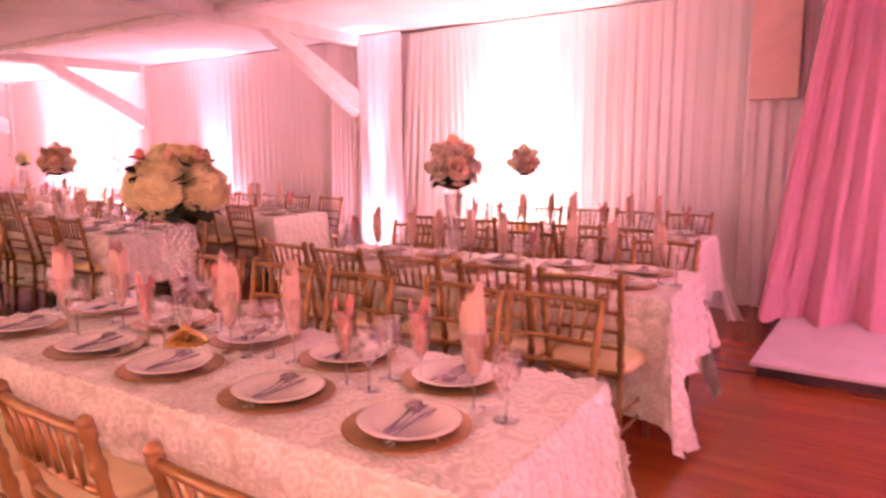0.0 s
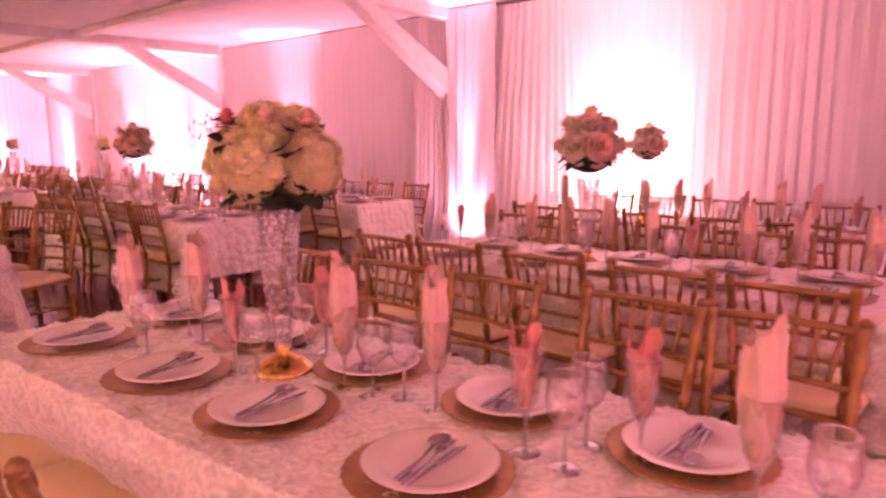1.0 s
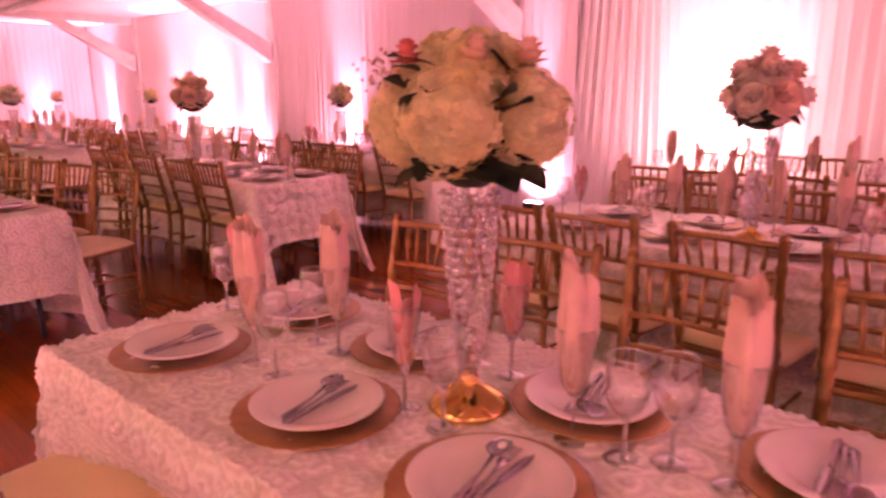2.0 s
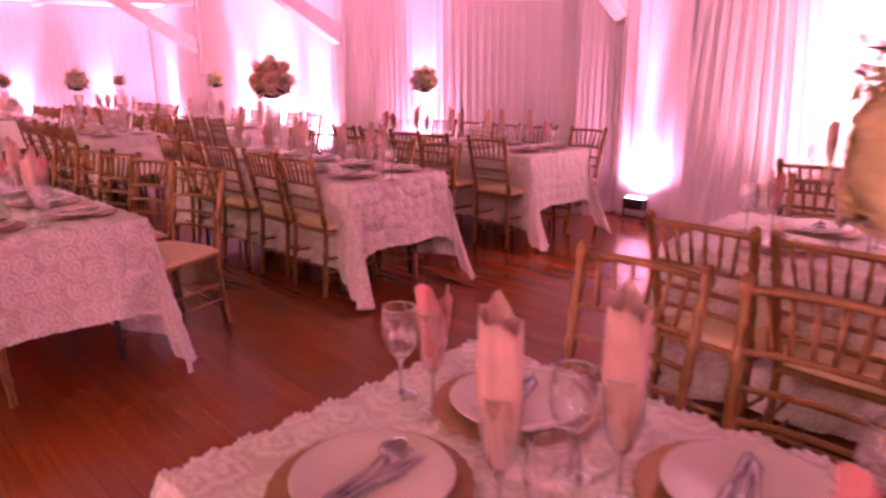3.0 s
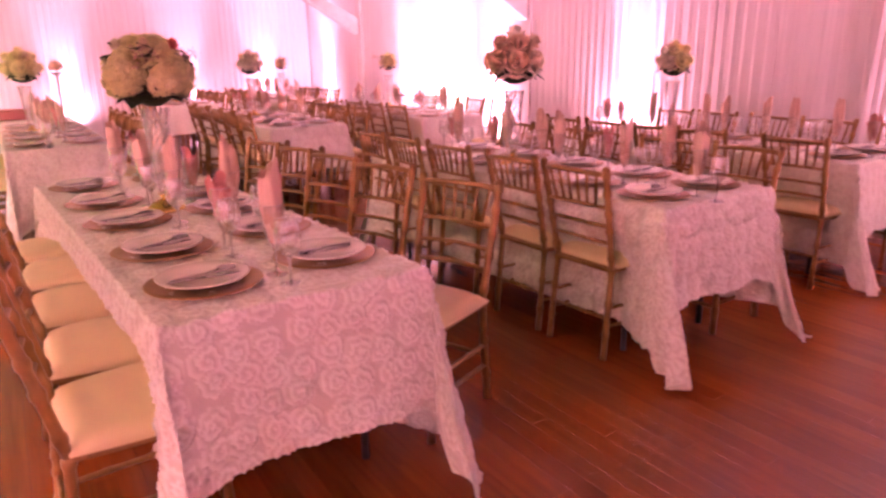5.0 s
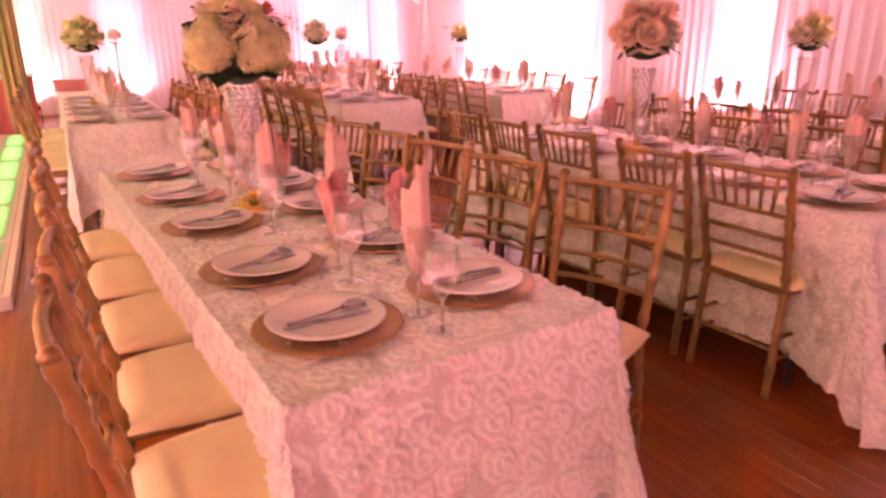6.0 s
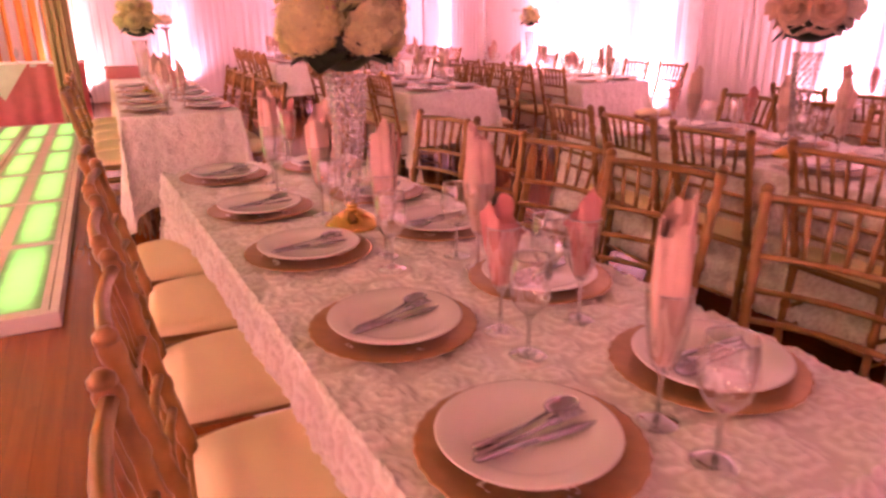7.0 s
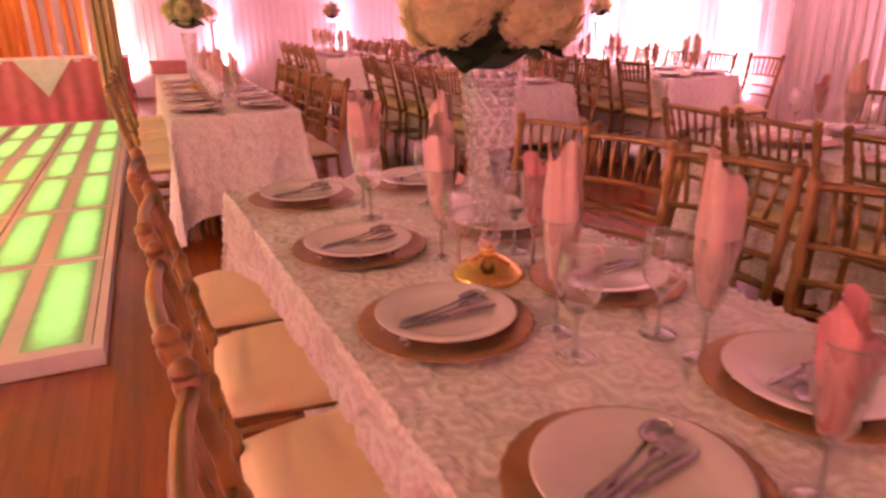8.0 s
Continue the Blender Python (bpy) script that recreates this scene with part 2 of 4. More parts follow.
M_PLATE = mat("glazed_cream_china", (0.80, 0.74, 0.66), 0.12, vary=0.03, scale=12)
M_STEEL = mat("polished_cutlery_steel", (0.50, 0.48, 0.49), 0.26, metal=1.0, vary=0.08, scale=60)
M_BRASS = mat("polished_brass", (0.75, 0.52, 0.16), 0.16, metal=1.0, vary=0.08, scale=40)
M_PEACH = mat("peach_napkin_linen", (0.68, 0.46, 0.36), 0.75, vary=0.12, scale=20, bump=0.3, bump_scale=220, sheen=0.2)
M_CORAL = mat("coral_napkin_linen", (0.62, 0.26, 0.23), 0.75, vary=0.14, scale=20, bump=0.3, bump_scale=220, sheen=0.2)
M_GLASS = glass_mat("clear_glass", gain=2.4)
M_SOLID = glass_mat("solid_clear_glass", 0.03, 1.5, gain=4.5)
M_CRYSTAL = glass_mat("cut_crystal", 0.02, 1.5, gain=0.6)
M_BEAD = glass_mat("crystal_bead", 0.09, 1.9, (1.0, 0.98, 0.97), 2.1)
M_CREAM = mat("cream_hydrangea_petals", (0.94, 0.89, 0.53), 0.65, vary=0.12, scale=18, sheen=0.1)
M_BLUSH = mat("blush_rose_petals", (0.92, 0.72, 0.54), 0.6, vary=0.15, scale=16, sheen=0.1)
M_WHITEFL = mat("white_rose_petals", (0.93, 0.87, 0.72), 0.6, vary=0.12, scale=16, sheen=0.1)
M_ROSEBUD = mat("coral_rosebud", (0.72, 0.20, 0.16), 0.6, vary=0.2, scale=20)
M_LEAF = mat("dark_green_leaf", (0.025, 0.045, 0.020), 0.45, vary=0.4, scale=25)
M_TWIG = mat("dry_twig", (0.50, 0.36, 0.26), 0.7, vary=0.2, scale=30)
M_MIST = mat("dusty_pink_filler_blossom", (0.78, 0.56, 0.50), 0.7, vary=0.2, scale=30)
M_BLACK = mat("matt_black_housing", (0.015, 0.015, 0.017), 0.5, vary=0.2, scale=30)
M_LENS = glow("uplight_lens", (1.0, 0.55, 0.75), 25.0)
M_RISER = mat("white_riser_carpet", (0.66, 0.58, 0.60), 0.85, vary=0.08, scale=6, bump=0.4, bump_scale=200)
M_DARKTRIM = mat("dark_riser_side", (0.05, 0.035, 0.03), 0.7, vary=0.2, scale=10)
M_SKIRT = mat("rose_table_skirt", (0.62, 0.16, 0.16), 0.7, vary=0.12, scale=8, bump=0.2, bump_scale=80, sheen=0.2)
M_SWAG = mat("pale_swag_cloth", (0.72, 0.74, 0.62), 0.7, vary=0.1, scale=8)
M_ACRYL = mat("white_acrylic_panel", (0.70, 0.64, 0.56), 0.25, vary=0.05, scale=6)
M_LED = led_strip()
M_PAPER = mat("rose_card", (0.60, 0.20, 0.20), 0.6, vary=0.1, scale=20)


def petals(m, low=0.80, high=1.08, through=0.32):
    """Petal by petal variation of a flower's colour; thin petals let light through."""
    n, l = m.node_tree.nodes, m.node_tree.links
    pb = n["Principled BSDF"]
    base = pb.inputs["Base Color"]
    src = base.links[0].from_socket
    g, mr, mix = n.new("ShaderNodeNewGeometry"), n.new("ShaderNodeMapRange"), n.new("ShaderNodeMix")
    mix.data_type, mix.blend_type = "RGBA", "MULTIPLY"
    mix.inputs["Factor"].default_value = 1.0
    mr.inputs["To Min"].default_value, mr.inputs["To Max"].default_value = low, high
    l.new(g.outputs["Random Per Island"], mr.inputs["Value"])
    l.new(src, mix.inputs["A"])
    l.new(mr.outputs["Result"], mix.inputs["B"])
    l.new(mix.outputs["Result"], base)
    tr, ms = n.new("ShaderNodeBsdfTranslucent"), n.new("ShaderNodeMixShader")
    ms.inputs[0].default_value = through
    l.new(mix.outputs["Result"], tr.inputs["Color"])
    l.new(pb.outputs[0], ms.inputs[1])
    l.new(tr.outputs[0], ms.inputs[2])
    l.new(ms.outputs[0], n["Material Output"].inputs[0])


for flower in (M_CREAM, M_BLUSH, M_WHITEFL, M_MIST):
    petals(flower, 0.90, 1.05, 0.52)
petals(M_LEAF, 0.5, 1.4, 0.1)


# ---- mesh helpers ----
def part(name, bm, material, parent=None, label="", smooth=True, solid=False):
    me = bpy.data.meshes.new(name)
    if isinstance(bm, bmesh.types.BMesh):
        bm.to_mesh(me)
        bm.free()
    else:
        me.from_pydata(bm[0], [], bm[1])
        if solid:
            fix = bmesh.new()
            fix.from_mesh(me)
            bmesh.ops.recalc_face_normals(fix, faces=fix.faces)
            fix.to_mesh(me)
            fix.free()
    me.materials.append(material)
    if smooth:
        me.polygons.foreach_set("use_smooth", [True] * len(me.polygons))
    me.update()
    ob = new(name, me)
    if parent:
        ob.parent = parent
    if label:
        ob["label"] = label
    return ob


def box(cx, cy, cz, sx, sy, sz, bevel=0.0, bm=None, rz=0.0):
    own = bm is None
    b = bmesh.new()
    bmesh.ops.create_cube(b, size=1, matrix=Matrix.Translation((cx, cy, cz)) @ Matrix.Rotation(rz, 4, "Z") @ Matrix.Diagonal((sx, sy, sz, 1)))
    if bevel:
        bmesh.ops.bevel(b, geom=b.edges[:], offset=bevel, segments=2, affect="EDGES", profile=0.6)
    if own:
        return b
    tmp = bpy.data.meshes.new("tmp")
    b.to_mesh(tmp)
    b.free()
    bm.from_mesh(tmp)
    bpy.data.meshes.remove(tmp)
    return bm


def lathe(profile, seg=24, wob=None):
    """Surface of revolution from (radius, height) pairs."""
    verts, faces = [], []
    for k, (r, z) in enumerate(profile):
        for i in range(seg):
            a = 2 * math.pi * i / seg
            rr = r * (wob(a, k) if wob else 1)
            verts.append((rr * math.cos(a), rr * math.sin(a), z))
    for k in range(len(profile) - 1):
        for i in range(seg):
            j = (i + 1) % seg
            faces.append((k * seg + i, k * seg + j, (k + 1) * seg + j, (k + 1) * seg + i))
    return verts, faces


def tube(points, radii, seg=8, cap=True):
    """A rod that follows points, with a radius at each."""
    verts, faces = [], []
    pts = [Vector(p) for p in points]
    for k, p in enumerate(pts):
        d = (pts[min(k + 1, len(pts) - 1)] - pts[max(k - 1, 0)]).normalized()
        side = d.orthogonal().normalized() if abs(d.z) < 0.9 else Vector((1, 0, 0))
        side = (side - d * side.dot(d)).normalized()
        up = d.cross(side)
        r = radii[k] if isinstance(radii, (list, tuple)) else radii
        for i in range(seg):
            a = 2 * math.pi * i / seg
            verts.append(tuple(p + r * (math.cos(a) * side + math.sin(a) * up)))
    for k in range(len(pts) - 1):
        for i in range(seg):
            j = (i + 1) % seg
            faces.append((k * seg + i, k * seg + j, (k + 1) * seg + j, (k + 1) * seg + i))
    if cap:
        faces.append(tuple(reversed(range(seg))))
        faces.append(tuple((len(pts) - 1) * seg + i for i in range(seg)))
    return verts, faces


def joined(*meshes):
    verts, faces = [], []
    for v, f in meshes:
        k = len(verts)
        verts += list(v)
        faces += [tuple(i + k for i in q) for q in f]
    return verts, faces


def bamboo(p0, p1, r, knots, seg=8):
    """A bamboo-turned rod: slim between raised rings."""
    p0, p1 = Vector(p0), Vector(p1)
    pts, rad = [], []
    stops = sorted(set([0.0, 1.0] + [k for k in knots]))
    for t in stops:
        if 0 < t < 1:
            e = 0.009 / (p1 - p0).length
            for dt, f in ((-2.2 * e, 1.0), (-e, 1.28), (e, 1.28), (2.2 * e, 1.0)):
                pts.append(p0.lerp(p1, min(1, max(0, t + dt))))
                rad.append(r * f)
        else:
            pts.append(p0.lerp(p1, t))
            rad.append(r)
    return tube(pts, rad, seg)


def thing(name, label, category, group="", at=(0, 0, 0), rz=0.0):
    ob = new(name)
    ob.empty_display_size = 0.1
    ob.matrix_world = Matrix.Translation(at) @ Matrix.Rotation(radians(rz), 4, "Z")
    return tagged(ob, label, category, group)


def place(x, y, z, rz=0.0):
    return Matrix.Translation((x, y, z)) @ Matrix.Rotation(radians(rz), 4, "Z")


# ---- structure: floor slab, walls, ceiling ----
def slab(name, lo, hi, material, label, category):
    c = [(a + b) / 2 for a, b in zip(lo, hi)]
    s = [b - a for a, b in zip(lo, hi)]
    return tagged(part(name, box(*c, *s), material, smooth=False), label, category, kind="structure")


floor = slab("floor", (END_X - 0.2, BACK_Y - 0.2, -0.12), (RIGHT_X + 0.2, WALL_Y + 0.4, -0.006), M_DARKTRIM, "polished red-brown hardwood strip floor", "floor")
slab("wall_north", (END_X - 0.2, WALL_Y + 0.18, -0.1), (RIGHT_X + 0.2, WALL_Y + 0.4, CEIL + 0.1), M_WALL, "pale plaster wall behind the white drapes", "wall")
slab("wall_west", (END_X - 0.2, BACK_Y, -0.1), (END_X, WALL_Y + 0.18, CEIL + 0.1), M_WALL, "pale plaster end wall", "wall")
slab("wall_east", (RIGHT_X, BACK_Y, -0.1), (RIGHT_X + 0.2, WALL_Y + 0.18, CEIL + 0.1), M_WALL, "pale plaster end wall", "wall")
slab("wall_south", (END_X - 0.2, BACK_Y - 0.2, -0.1), (RIGHT_X + 0.2, BACK_Y, CEIL + 0.1), M_WALL, "pale plaster wall", "wall")
slab("ceiling", (END_X - 0.2, BACK_Y - 0.2, CEIL), (RIGHT_X + 0.2, WALL_Y + 0.4, CEIL + 0.15), M_CEIL, "white painted ceiling washed with pink light", "ceiling")
# long trim strip under the ceiling and the cross beams
slab("ceiling_trim", (END_X, 5.60, CEIL - 0.07), (RIGHT_X, 5.76, CEIL + 0.002), M_BEAM, "white painted trim strip along the ceiling", "trim")


def portal(x):
    """Ceiling beam with a raking brace down to the wall post."""
    t = thing("timber_portal", "white painted timber post, ceiling beam and raking brace at the wall", "beam", "timber portals", (x, 0, 0))
    part("post", box(0, WALL_Y - 0.02, CEIL / 2, 0.20, 0.16, CEIL, 0.01), M_BEAM, t, smooth=False)
    part("beam", box(0, (WALL_Y + BACK_Y) / 2, CEIL - 0.06, 0.20, WALL_Y - BACK_Y - 0.3, 0.14, 0.01), M_BEAM, t, smooth=False)
    y0, z0, y1, z1 = WALL_Y - 0.14, 1.86, 6.40, CEIL - 0.10
    b = bmesh.new()
    vs = []
    for xx in (-0.09, 0.09):
        for yy, zz in ((y0, z0), (y0, z0 + 0.30), (y1 + 0.12, z1), (y1 - 0.16, z1)):
            vs.append(b.verts.new((xx, yy, zz)))
    for q in ((0, 1, 2, 3), (7, 6, 5, 4), (0, 4, 5, 1), (1, 5, 6, 2), (2, 6, 7, 3), (3, 7, 4, 0)):
        b.faces.new([vs[i] for i in q])
    bmesh.ops.recalc_face_normals(b, faces=b.faces)
    bmesh.ops.bevel(b, geom=b.edges[:], offset=0.008, segments=1, affect="EDGES")
    part("brace", b, M_BEAM, t, smooth=False)
    return t


for px in (-5.18, -10.09, -15.02):
    portal(px)


def curtain(p0, p1, z0, z1, material, label, folds=9, amp=0.05, seed=0, gather=0.0, spread=0.0, group="wall drapes", lead=0.0):
    """A hanging cloth panel between two plan points, in uneven vertical folds. gather pulls it together at the top,
    spread lets the hem flow out over the floor."""
    rnd = random.Random(seed)
    a, b = Vector((*p0, 0)), Vector((*p1, 0))
    d = (b - a)
    width = d.length
    d.normalize()
    nrm = Vector((d.y, -d.x, 0))
    nu, nv = folds * 10, 22
    ph = [rnd.uniform(0, 6.28) for _ in range(4)]
    verts, faces = [], []
    for j in range(nv + 1):
        v = j / nv
        z = z1 + (z0 - z1) * v
        for i in range(nu + 1):
            u = i / nu
            s = u * folds * 2 * math.pi
            w = math.sin(s + 0.8 * math.sin(u * 7 + ph[0])) + 0.45 * math.sin(2.3 * s + ph[1] + 0.6 * v) + 0.25 * math.sin(0.37 * s + ph[2])
            k = amp * (0.55 + 0.45 * v) * (0.75 + 0.25 * math.sin(u * 5 + ph[3]))
            off = k * w + spread * max(0, v - 0.72) ** 2 * 6 * (0.7 + 0.3 * math.sin(s * 0.5))
            uu = 0.5 + (u - 0.5) * (1 - gather * (1 - v) ** 1.3) + lead * (1 - v)
            p = a + d * (uu * width) + nrm * off
            verts.append((p.x, p.y, max(0.012, z + 0.006 * math.sin(s * 1.7))))
    for j in range(nv):
        for i in range(nu):
            k = j * (nu + 1) + i
            faces.append((k, k + 1, k + nu + 2, k + nu + 1))
    ob = part("curtain", (verts, faces), material)
    return tagged(ob, label, "curtain", group)


# white sheer panels along the long wall, broken at the posts
x, k = 0.05, 0
while x > END_X + 0.3:
    w = 1.62 + 0.12 * math.sin(k * 2.1)
    curtain((x - w, WALL_Y - 0.06), (x + 0.03, WALL_Y - 0.06), 0.015, CEIL - 0.02, M_DRAPE, "floor-length white sheer drape on the wall, glowing pink", 13, 0.008, k)
    x -= w
    k += 1
# end wall
y = WALL_Y - 0.1
while y > 1.6:
    curtain((END_X + 0.10, y - 1.55), (END_X + 0.10, y), 0.015, CEIL - 0.02, M_DRAPE, "floor-length white sheer drape on the end wall", 12, 0.008, 40 + k)
    y -= 1.55
    k += 1
for yy in (-0.2, -1.9, -3.6, -5.3):
    curtain((END_X + 0.10, yy), (END_X + 0.10, yy + 1.72), 0.015, CEIL - 0.02, M_ORANGE, "amber drape behind the head table", 8, 0.05, 60 + int(yy * 3), group="amber drapes")
# walls behind the camera
for i in range(11):
    curtain((RIGHT_X - 0.4 - 1.9 * i, BACK_Y + 0.12), (RIGHT_X - 2.3 - 1.9 * i, BACK_Y + 0.12), 0.015, CEIL - 0.02, M_DRAPE, "floor-length white sheer drape on the wall", 8, 0.04, 80 + i)
for i in range(6):
    curtain((RIGHT_X - 0.12, BACK_Y + 0.4 + 2.0 * i), (RIGHT_X - 0.12, BACK_Y + 2.4 + 2.0 * i), 0.015, CEIL - 0.02, M_DRAPE, "floor-length white sheer drape on the wall", 8, 0.04, 100 + i)
# swept drape beside the first post
curtain((-5.75, WALL_Y - 0.14), (-5.0, WALL_Y - 0.14), 0.015, CEIL - 0.05, M_DRAPE, "white sheer drape swept to the floor beside the post", 9, 0.013, 31, gather=0.25, spread=0.35)
curtain((-4.55, WALL_Y - 0.14), (-3.3, WALL_Y - 0.14), 0.015, CEIL - 0.05, M_DRAPE, "white sheer drape spreading over the floor by the post", 10, 0.013, 32, gather=0.3, spread=0.4)
curtain((-5.12, 7.74), (-4.42, 7.74), 0.015, CEIL - 0.03, M_DRAPE, "narrow white sheer drape glowing above the uplight", 5, 0.010, 38)
# rose pink backdrop at the ceremony riser
curtain((-0.26, 7.42), (1.05, 7.48), 0.105, CEIL - 0.03, M_PINKDRAPE, "rose-pink satin drape trailing onto the white riser", 7, 0.06, 33, gather=0.35, spread=1.15, group="backdrop drapes", lead=0.10)
curtain((1.0, 7.50), (2.6, 7.50), 0.105, CEIL - 0.03, M_PINKDRAPE, "rose-pink satin backdrop drape", 9, 0.07, 34, spread=0.5, group="backdrop drapes")
curtain((-0.55, WALL_Y - 0.22), (0.15, WALL_Y - 0.22), 0.02, CEIL - 0.02, M_DRAPE, "white sheer drape beside the pink backdrop", 5, 0.03, 35)
curtain((0.1, WALL_Y - 0.1), (RIGHT_X - 0.1, WALL_Y - 0.1), 0.015, CEIL - 0.02, M_DRAPE, "white sheer drape behind the backdrop", 16, 0.04, 36)
# olive-gold portiere at the edge of the head table
curtain((-14.75, 1.24), (-14.75, 1.54), 0.02, CEIL - 0.02, M_GOLDDRAPE, "narrow olive-gold drape hanging by the head table", 3, 0.06, 37, group="portieres")

# beige bulkhead over the corner beside the backdrop
slab("bulkhead", (-0.50, WALL_Y - 0.42, 1.88), (-0.12, WALL_Y - 0.25, CEIL), M_BULK, "beige painted bulkhead over the corner", "trim")

# ceremony riser
riser = thing("platform", "low white carpeted riser with a dark side", "platform", at=(0, 0, 0))
part("deck", box(1.55, 6.62, 0.085, 3.24, 1.76, 0.03, 0.008), M_RISER, riser, smooth=False)
part("base", box(1.545, 6.63, 0.034, 3.16, 1.70, 0.068, 0.004), M_DARKTRIM, riser, "dark side of the riser", smooth=False)


# ---- uplights ----
def uplight(x, y, rz, watts, colour, tilt=12, cone=70, spill=0.0):
    """A black wash light on a bent stand; its beam climbs the drape."""
    t = thing("uplight", "small black uplight on a bracket, glowing pink, on the floor", "light", "uplights", (x, y, 0), rz)
    part("housing", box(0, 0, 0.17, 0.22, 0.10, 0.11, 0.015), M_BLACK, t)
    part("lens", box(0, 0, 0.2285, 0.19, 0.075, 0.006, 0.002), M_LENS, t, "glowing lens", smooth=False)
    for sx in (-1, 1):
        part("bracket", joined(tube([(sx * 0.118, 0, 0.19), (sx * 0.122, 0, 0.02), (sx * 0.122, 0.07, 0.012)], 0.008, 6), tube([(sx * 0.122, 0, 0.02), (sx * 0.122, -0.07, 0.012)], 0.008, 6)), M_BLACK, t)
    part("crossbar", tube([(-0.122, 0.0, 0.03), (0.122, 0.0, 0.03)], 0.007, 6), M_BLACK, t)
    c, s = math.cos(radians(rz)), math.sin(radians(rz))
    nx, ny = -s, c
    eye = Vector((x, y, 0.25))
    lamp("uplight_beam", "SPOT", look(eye, eye + Vector((nx * math.sin(radians(tilt)), ny * math.sin(radians(tilt)), math.cos(radians(tilt))))), watts, colour, cone=cone, blend=1.0, soft=0.06)
    if spill:
        lamp("uplight_spill", "SPOT", look(eye, eye + Vector((nx * 0.35, ny * 0.35, 0.94))), spill, colour, cone=150, blend=1.0, soft=0.06)


UP = 1000
uplight(-4.80, 7.60, 0, UP * 2.0, PINK, 2, 19, UP * 0.18)
uplight(-2.92, 7.38, 0, UP * 1.0, (1.0, 0.48, 0.50), 28, 64, UP * 0.36)
uplight(-8.20, 7.80, 0, UP * 2.2, PINK, 3, 36, UP * 0.42)
uplight(-10.70, 7.80, 0, UP * 2.2, PINK, 3, 36, UP * 0.42)
uplight(-12.0, 7.38, 0, UP * 1.0, (1.0, 0.48, 0.50), 28, 64, UP * 0.32)
uplight(-13.2, 7.80, 0, UP * 2.2, PINK, 3, 36, UP * 0.42)
uplight(-16.5, 7.80, 0, UP * 2.2, PINK, 3, 36, UP * 0.3)
for yy in (1.45, 3.05, 5.2, 6.8):
    uplight(END_X + 0.30, yy, 90, UP * 1.0, (1.0, 0.50, 0.5) if yy < 3 else PINK, 3, 40, UP * 0.2)
uplight(END_X + 0.8, -1.2, 90, UP * 1.4, (1.0, 0.50, 0.12), 19, 90)
uplight(END_X + 0.8, -3.6, 90, UP * 1.4, (1.0, 0.50, 0.12), 19, 90)
# unseen uplights added along the south wall as strong pink fill for the hall
for xx in (-13.0, -9.0, -5.0, -1.0):
    uplight(xx, BACK_Y + 0.6, 180, UP * 6.4, (1.0, 0.38, 0.47), 30, 116)
# unseen east-wall uplights, added to brighten the pink backdrop and that end
for yy in (-3.0, 1.0, 5.2):
    uplight(RIGHT_X - 0.6, yy, -90, UP * (2.8 if yy > 4 else 1.6), MAGENTA if yy > 4 else PINK, 20, 100)


def ceiling_lamp(x, y, watts):
    t = thing("ceiling_light", "flush rectangular ceiling light with a warm frosted panel", "ceiling light", "ceiling lights", (x, y, CEIL))
    part("frame", box(0, 0, -0.022, 1.26, 0.66, 0.044, 0.01), M_BEAM, t, smooth=False)
    part("diffuser", box(0, 0, -0.046, 1.18, 0.58, 0.006, 0.002), M_PANEL, t, "glowing warm diffuser", smooth=False)
    lamp("ceiling_light_bulb", "AREA", Matrix.Translation((x, y, CEIL - 0.06)), watts, WARM, size=1.15, size_y=0.55)


M_PANEL = glow("warm_diffuser", (1.0, 0.66, 0.44), 14.0)
for xx, yy in ((1.6, -0.2), (-2.6, -1.4), (-6.4, -1.4), (-10.5, -1.6)):
    ceiling_lamp(xx, yy, 14)

# ---- tables with their cloths ----
TOP = 0.75


def folding_table(cx, cy, length, width, rz):
    t = thing("banquet_table", "long folding banquet table hidden under a white rosette cloth", "table", "banquet tables", (cx, cy, 0), rz)
    part("tabletop", box(0, 0, TOP - 0.022, length, width, 0.04, 0.008), M_BOARD, t)
    for sx in (-1, 1):
        x = sx * (length / 2 - 0.28)
        for sy in (-1, 1):
            y = sy * (width / 2 - 0.10)
            part("leg", tube([(x, y * 0.12, TOP - 0.05), (x, y * 0.35, 0.66), (x + sx * 0.01, y * 0.75, 0.54), (x + sx * 0.02, y * 0.96, 0.36), (x + sx * 0.03, y, 0.12), (x + sx * 0.03, y, 0.0)], 0.014, 8), M_LEG, t)
        part("leg_brace", joined(tube([(x + sx * 0.02, -width / 2 + 0.10, 0.36), (x + sx * 0.02, width / 2 - 0.10, 0.36)], 0.011, 6), tube([(x, 0, 0.36), (x - sx * 0.35, 0, TOP - 0.05)], 0.010, 6)), M_LEG, t)
    return t


